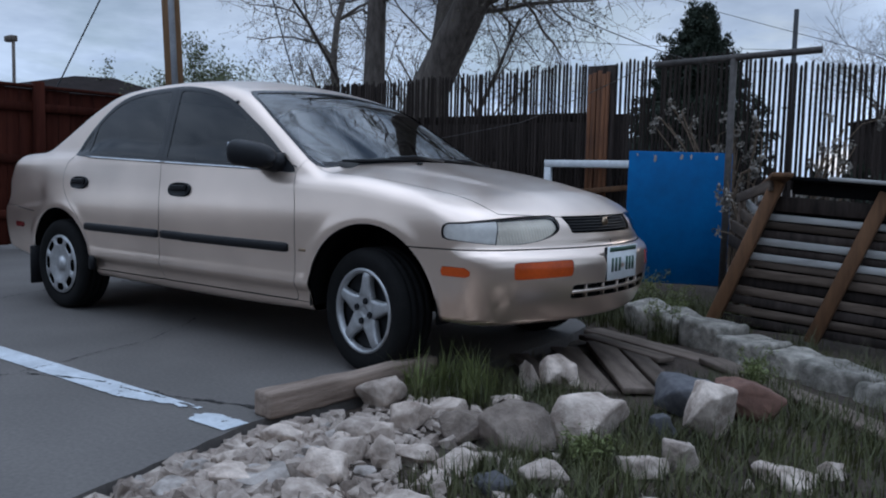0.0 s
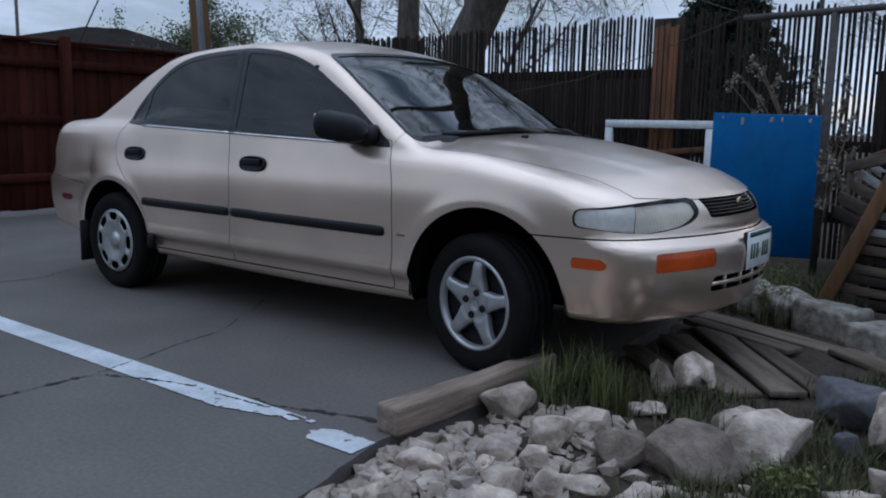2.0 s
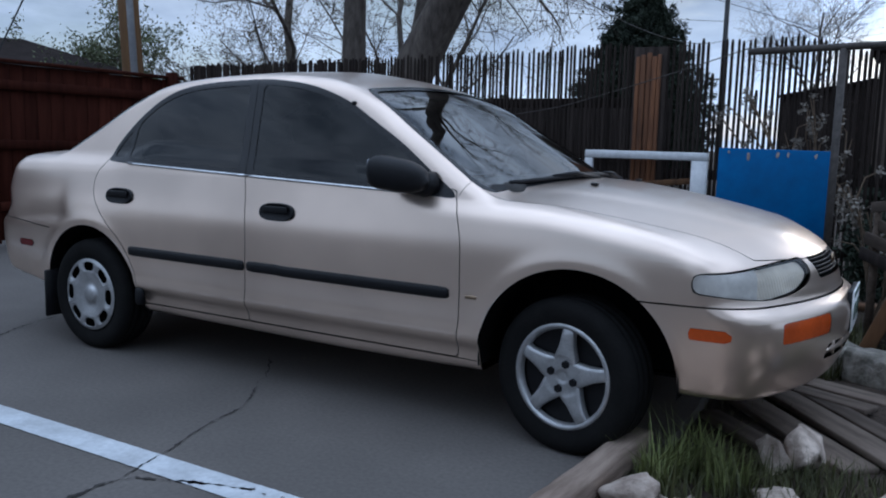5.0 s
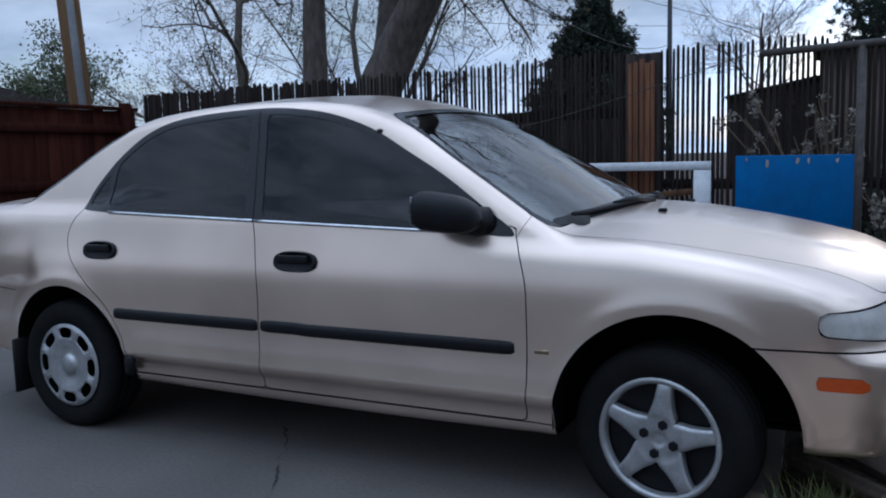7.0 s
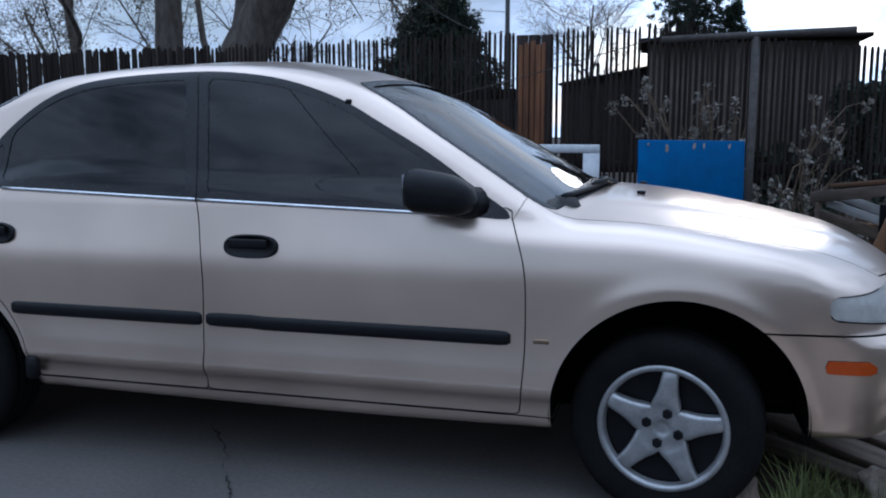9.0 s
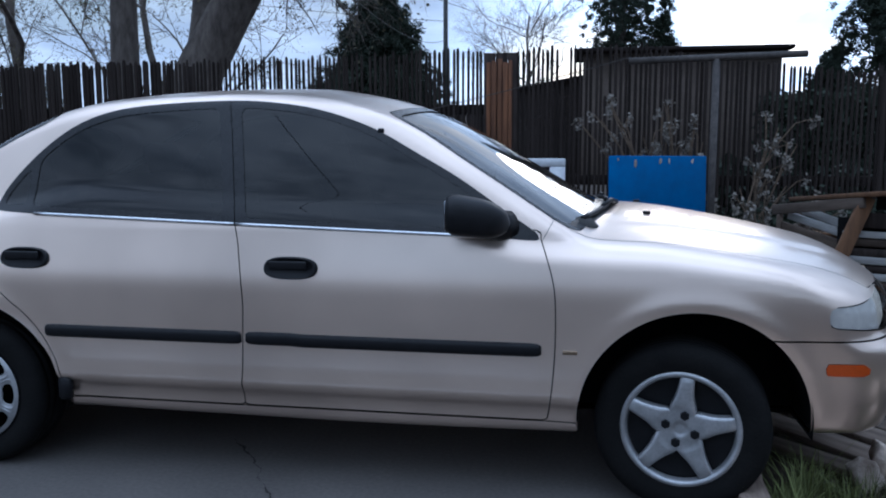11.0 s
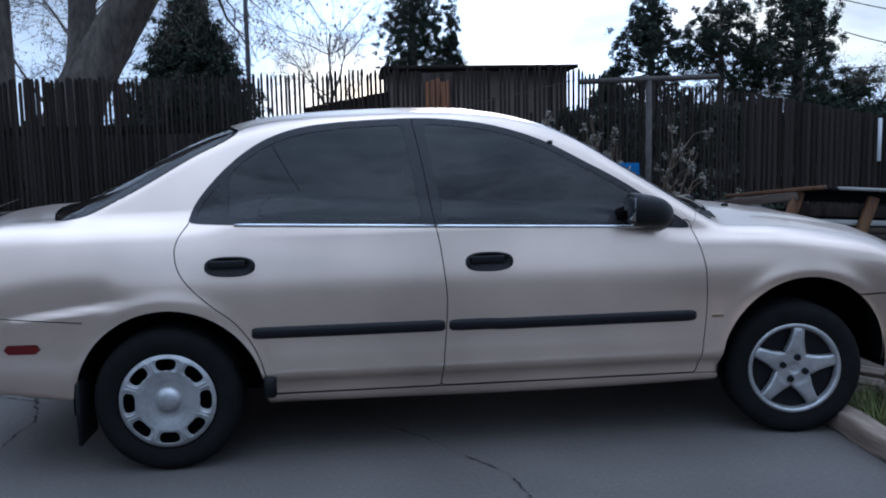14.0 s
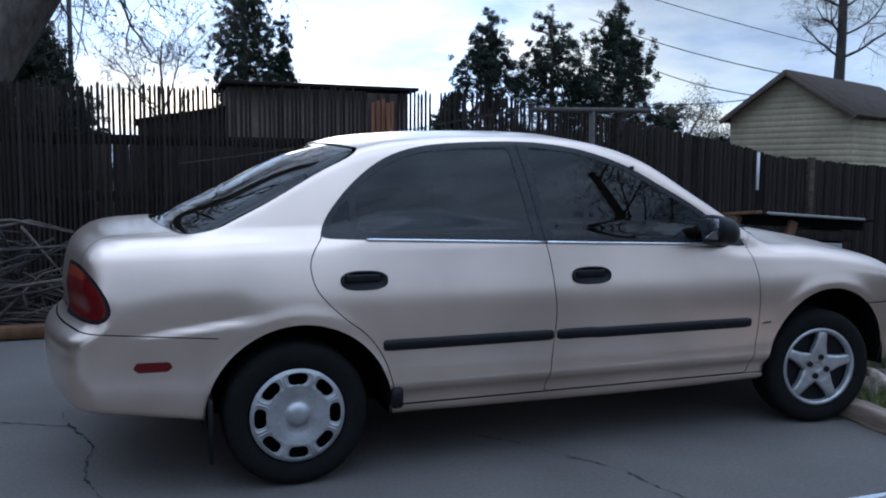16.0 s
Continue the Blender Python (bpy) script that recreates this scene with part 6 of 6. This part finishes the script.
def brush_heap():
    r = random.Random(77)
    heap = thing("brush_heap", (-3.3, 3.05, 0.0), "heap of grey cut branches by the fence", "brush heap")
    for k in range(230):
        x, y = r.uniform(-1.5, 0.75), r.uniform(-0.28, 0.15)
        z = 0.04 + r.random() ** 1.4 * 0.78
        a = r.gauss(0, 0.9)
        L = r.uniform(0.4, 1.3)
        d = Vector((math.cos(a), math.sin(a) * 0.25, r.gauss(0.05, 0.25)))
        c = Vector((x, y, z))
        pts = [c - d * L / 2, c + Vector((r.gauss(0, 0.04), r.gauss(0, 0.03), r.gauss(0, 0.05))), c + d * L / 2]
        pts = [Vector((p.x, max(min(p.y, 0.22), -0.34), max(p.z, 0.02))) for p in pts]
        part("branch_piece", tube(pts, [0.014, 0.011, 0.004], 5), BRUSH if k % 2 else BARK, heap)


brush_heap()


# ---- poles, wires, far buildings ----
def build_far():
    pole = thing("utility_pole", (-6.15, 3.45, 0), "orange-brown wooden utility pole with a grey conduit", "utility pole")
    part("pole", tube([(0.17, 0, 0), (-0.14, 0, 4), (-0.49, 0, 8.5)], [0.125, 0.12, 0.105], 16), POLEWOOD, pole)
    part("conduit", tube([(0.285, -0.075, 0), (-0.025, -0.075, 4), (-0.295, -0.075, 7.5)], 0.042, 10), CONDUIT, pole)
    up = thing("utility_pole", (-4.34, 28.6, 0), "thin dark distant utility pole", "utility pole")
    part("pole", tube([(0, 0, 0), (0, 0, 7.3)], [0.105, 0.085], 10), CABLE, up)
    part("bracket", box((0.35, 0.05, 0.05), (-0.15, 0, 3.75), 0.005), BARK, up)
    lamp = thing("street_lamp", (-46.0, 20.5, 0), "dark distant street lamp", "street lamp")
    part("pole", tube([(0, 0, 0), (0, 0, 8.4)], 0.10, 8), BARK, lamp)
    part("lamp_head", box((0.9, 0.4, 0.35), (-0.3, 0, 8.4), 0.05), BARK, lamp)
    wires = [((-4.34, 28.6, 5.17), (-0.9, -11.0, 4.9), 1.55),
             ((-6.15, 3.45, 5.2), (-7.1, 1.3, 0.0), 0.0),
             ((-6.15, 3.45, 8.0), (-5.4, 5.9, 0.0), 0.0),
             ((-4.34, 28.6, 5.85), (-12.8, 21.6, 6.0), 0.1),
             ((-14.0, 20.5, 9.5), (2.5, 26.6, 4.0), 0.2),
             ((15.28, 24.53, 8.5), (27.7, 25.38, 6.91), 0.1),
             ((14.67, 25.16, 7.33), (16.15, 16.23, 4.3), 0.15),
             ((16.54, 23.19, 5.16), (16.08, 17.17, 3.71), 0.1),
             ((16.44, 23.4, 3.94), (16.08, 17.32, 3.62), 0.08)]
    for k, (a, b, sag) in enumerate(wires):
        a, b = Vector(a), Vector(b)
        pts = [a.lerp(b, u) - Vector((0, 0, sag * 4 * u * (1 - u))) for u in np.linspace(0, 1.0 if k else 1.35, 24 if k else 32)]
        ob = part("wire", tube(pts, (0.010 if k < 5 else 0.018) if k else [0.010 if p.y > -2 else 0.004 for p in pts], 5), CABLE)
        tagged(ob, "thin dark overhead wire", "wire", "overhead wires")
    # long low building beyond the fence
    shed = thing("shed", (4.28, 27.5, 0), "long brown shed with a flat dark roof", "shed")
    part("wall", box((6.7, 3.0, 4.30), (0, 0.6, 2.15), 0.02), STUCCO, shed)
    part("roof", box((7.25, 4.0, 0.13), (0, 0.5, 4.38), 0.02), SHINGLE, shed)
    # low outbuilding whose roof rises to the east
    out = thing("outbuilding", (-2.15, 28.0, 0), "low outbuilding with a sloping roof, its wall coloured dark as if backlit", "outbuilding")
    v = [(0, 0, 0), (3.3, 0, 0), (3.3, 0, 3.60), (0, 0, 3.01), (0, 3.0, 0), (3.3, 3.0, 0), (3.3, 3.0, 3.60), (0, 3.0, 3.01)]
    # backlit shade of this wall is put into its dark colour
    part("wall", (v, [(0, 1, 2, 3), (5, 4, 7, 6), (1, 5, 6, 2), (4, 0, 3, 7)]), PICKET, out, smooth=False)
    part("roof", box((3.45, 3.4, 0.10), (0, 0, 0), 0.01, pose(1.6, 1.5, 3.36, 0, -10.2, 0)), SHINGLE, out)
    # garage with a gable and lap siding
    a, b = Vector((15.85, 18.0, 0)), Vector((17.25, 14.5, 0))
    d = (b - a).normalized()
    w = (b - a).length
    house = thing("garage", (a.x, a.y, 0), "cream garage with lap siding and a brown gable roof", "garage", turn=math.degrees(math.atan2(d.y, d.x)))
    wall_h, peak, deep = 3.05, 4.32, 6.5
    v = [(0, 0, 0), (w, 0, 0), (w, 0, wall_h), (w / 2, 0, peak), (0, 0, wall_h), (0, deep, 0), (w, deep, 0), (w, deep, wall_h), (w / 2, deep, peak), (0, deep, wall_h)]
    f = [(0, 1, 2, 3, 4), (9, 8, 7, 6, 5), (1, 6, 7, 2), (0, 4, 9, 5)]
    part("wall", (v, f), SIDING, house, smooth=False)
    for k in range(23):
        z = 0.10 + 0.18 * k
        half = w / 2 if z < wall_h - 0.1 else w / 2 * max(0.0, (peak - z - 0.14) / (peak - wall_h))
        if half < 0.1:
            continue
        part("siding_board", box((half * 2, 0.022, 0.185), (w / 2, -0.012, z), 0.004, pose(0, 0, 0)), SIDING, house)
        if z < wall_h - 0.1:
            part("siding_board", box((0.022, deep, 0.185), (w + 0.012, deep / 2, z), 0.004), SIDING, house)
    slope = math.degrees(math.atan2(peak - wall_h, w / 2))
    L = math.hypot(w / 2, peak - wall_h) + 0.3
    for s in (-1, 1):
        part("roof", box((L, deep + 0.6, 0.09), (s * (L / 2), 0, 0), 0.01, Matrix.Translation((w / 2, deep / 2 , peak + 0.06)) @ pose(0, 0, 0, 0, s * slope, 0)), SHINGLE_TAN, house)
        part("barge_board", box((L, 0.03, 0.14), (s * (L / 2), -deep / 2 - 0.30, -0.05), 0.004, Matrix.Translation((w / 2, deep / 2, peak + 0.06)) @ pose(0, 0, 0, 0, s * slope, 0)), STUCCO, house)
    # low roof beyond the board fence
    far = thing("house", (-19.0, 9.3, 0), "low house with a dark hipped roof", "house", turn=58)
    part("wall", box((8.0, 6.0, 2.26), (0, 0, 1.13), 0.02), STUCCO, far)
    bm = bmesh.new()
    vs = [bm.verts.new(p) for p in ((-4.6, -3.6, 2.23), (4.6, -3.6, 2.23), (4.6, 3.6, 2.23), (-4.6, 3.6, 2.23), (-0.1, 0, 3.53), (0.95, 0, 3.53))]
    for q in ((0, 1, 5, 4), (1, 2, 5), (2, 3, 4, 5), (3, 0, 4), (3, 2, 1, 0)):
        bm.faces.new([vs[i] for i in q])
    part("roof", bm, SHINGLE, far, smooth=False)
    for k, (x, y, z, s) in enumerate(((18.0, 22.4, 2.3, 1.0), (-24, 30, 2.6, 1.2), (-30, 24, 2.4, 1.1), (17.5, 34, 3.0, 1.4), (21.0, 33.0, 3.2, 1.5))):
        bare_tree("distant_tree", (x, y, -0.05), "hazy distant bare tree", 90 + k, [((0, 0, 0), (0, 0, 1), z * 1.3, 0.12), ((0, 0, 0.8), (0.5, 0, 0.8), z, 0.08), ((0, 0, 0.8), (-0.5, 0, 0.8), z, 0.08)], 3, (8, 6, 5), 0.035, 5, 0, BARK, BUD, 0.12)


build_far()


# ---- plain walls added out of view behind the camera, to block low sky ----
for name, size, centre in (("added_wall_south", (34.0, 0.25, 1.8), (2.0, -11.5, 0.9)), ("added_wall_east", (0.25, 12.0, 1.8), (13.0, -5.5, 0.9))):
    ob = part(name, box(size, centre, 0.02), STUCCO)
    tagged(ob, "plain brown stucco wall added out of view to block low sky", "wall", kind="structure")
bare_tree("tree", (7.0, -9.0, -0.05), "bare spreading yard tree", 71, [((0, 0, 0), ((0, 0, 0), (0, 0, 1.8), (-0.3, 0.2, 3.6), (-0.6, 0.5, 6.0), (-0.8, 0.6, 8.5)), 0, (0.24, 0.10))], 4, (14, 6, 5, 4), 0.03, 2)
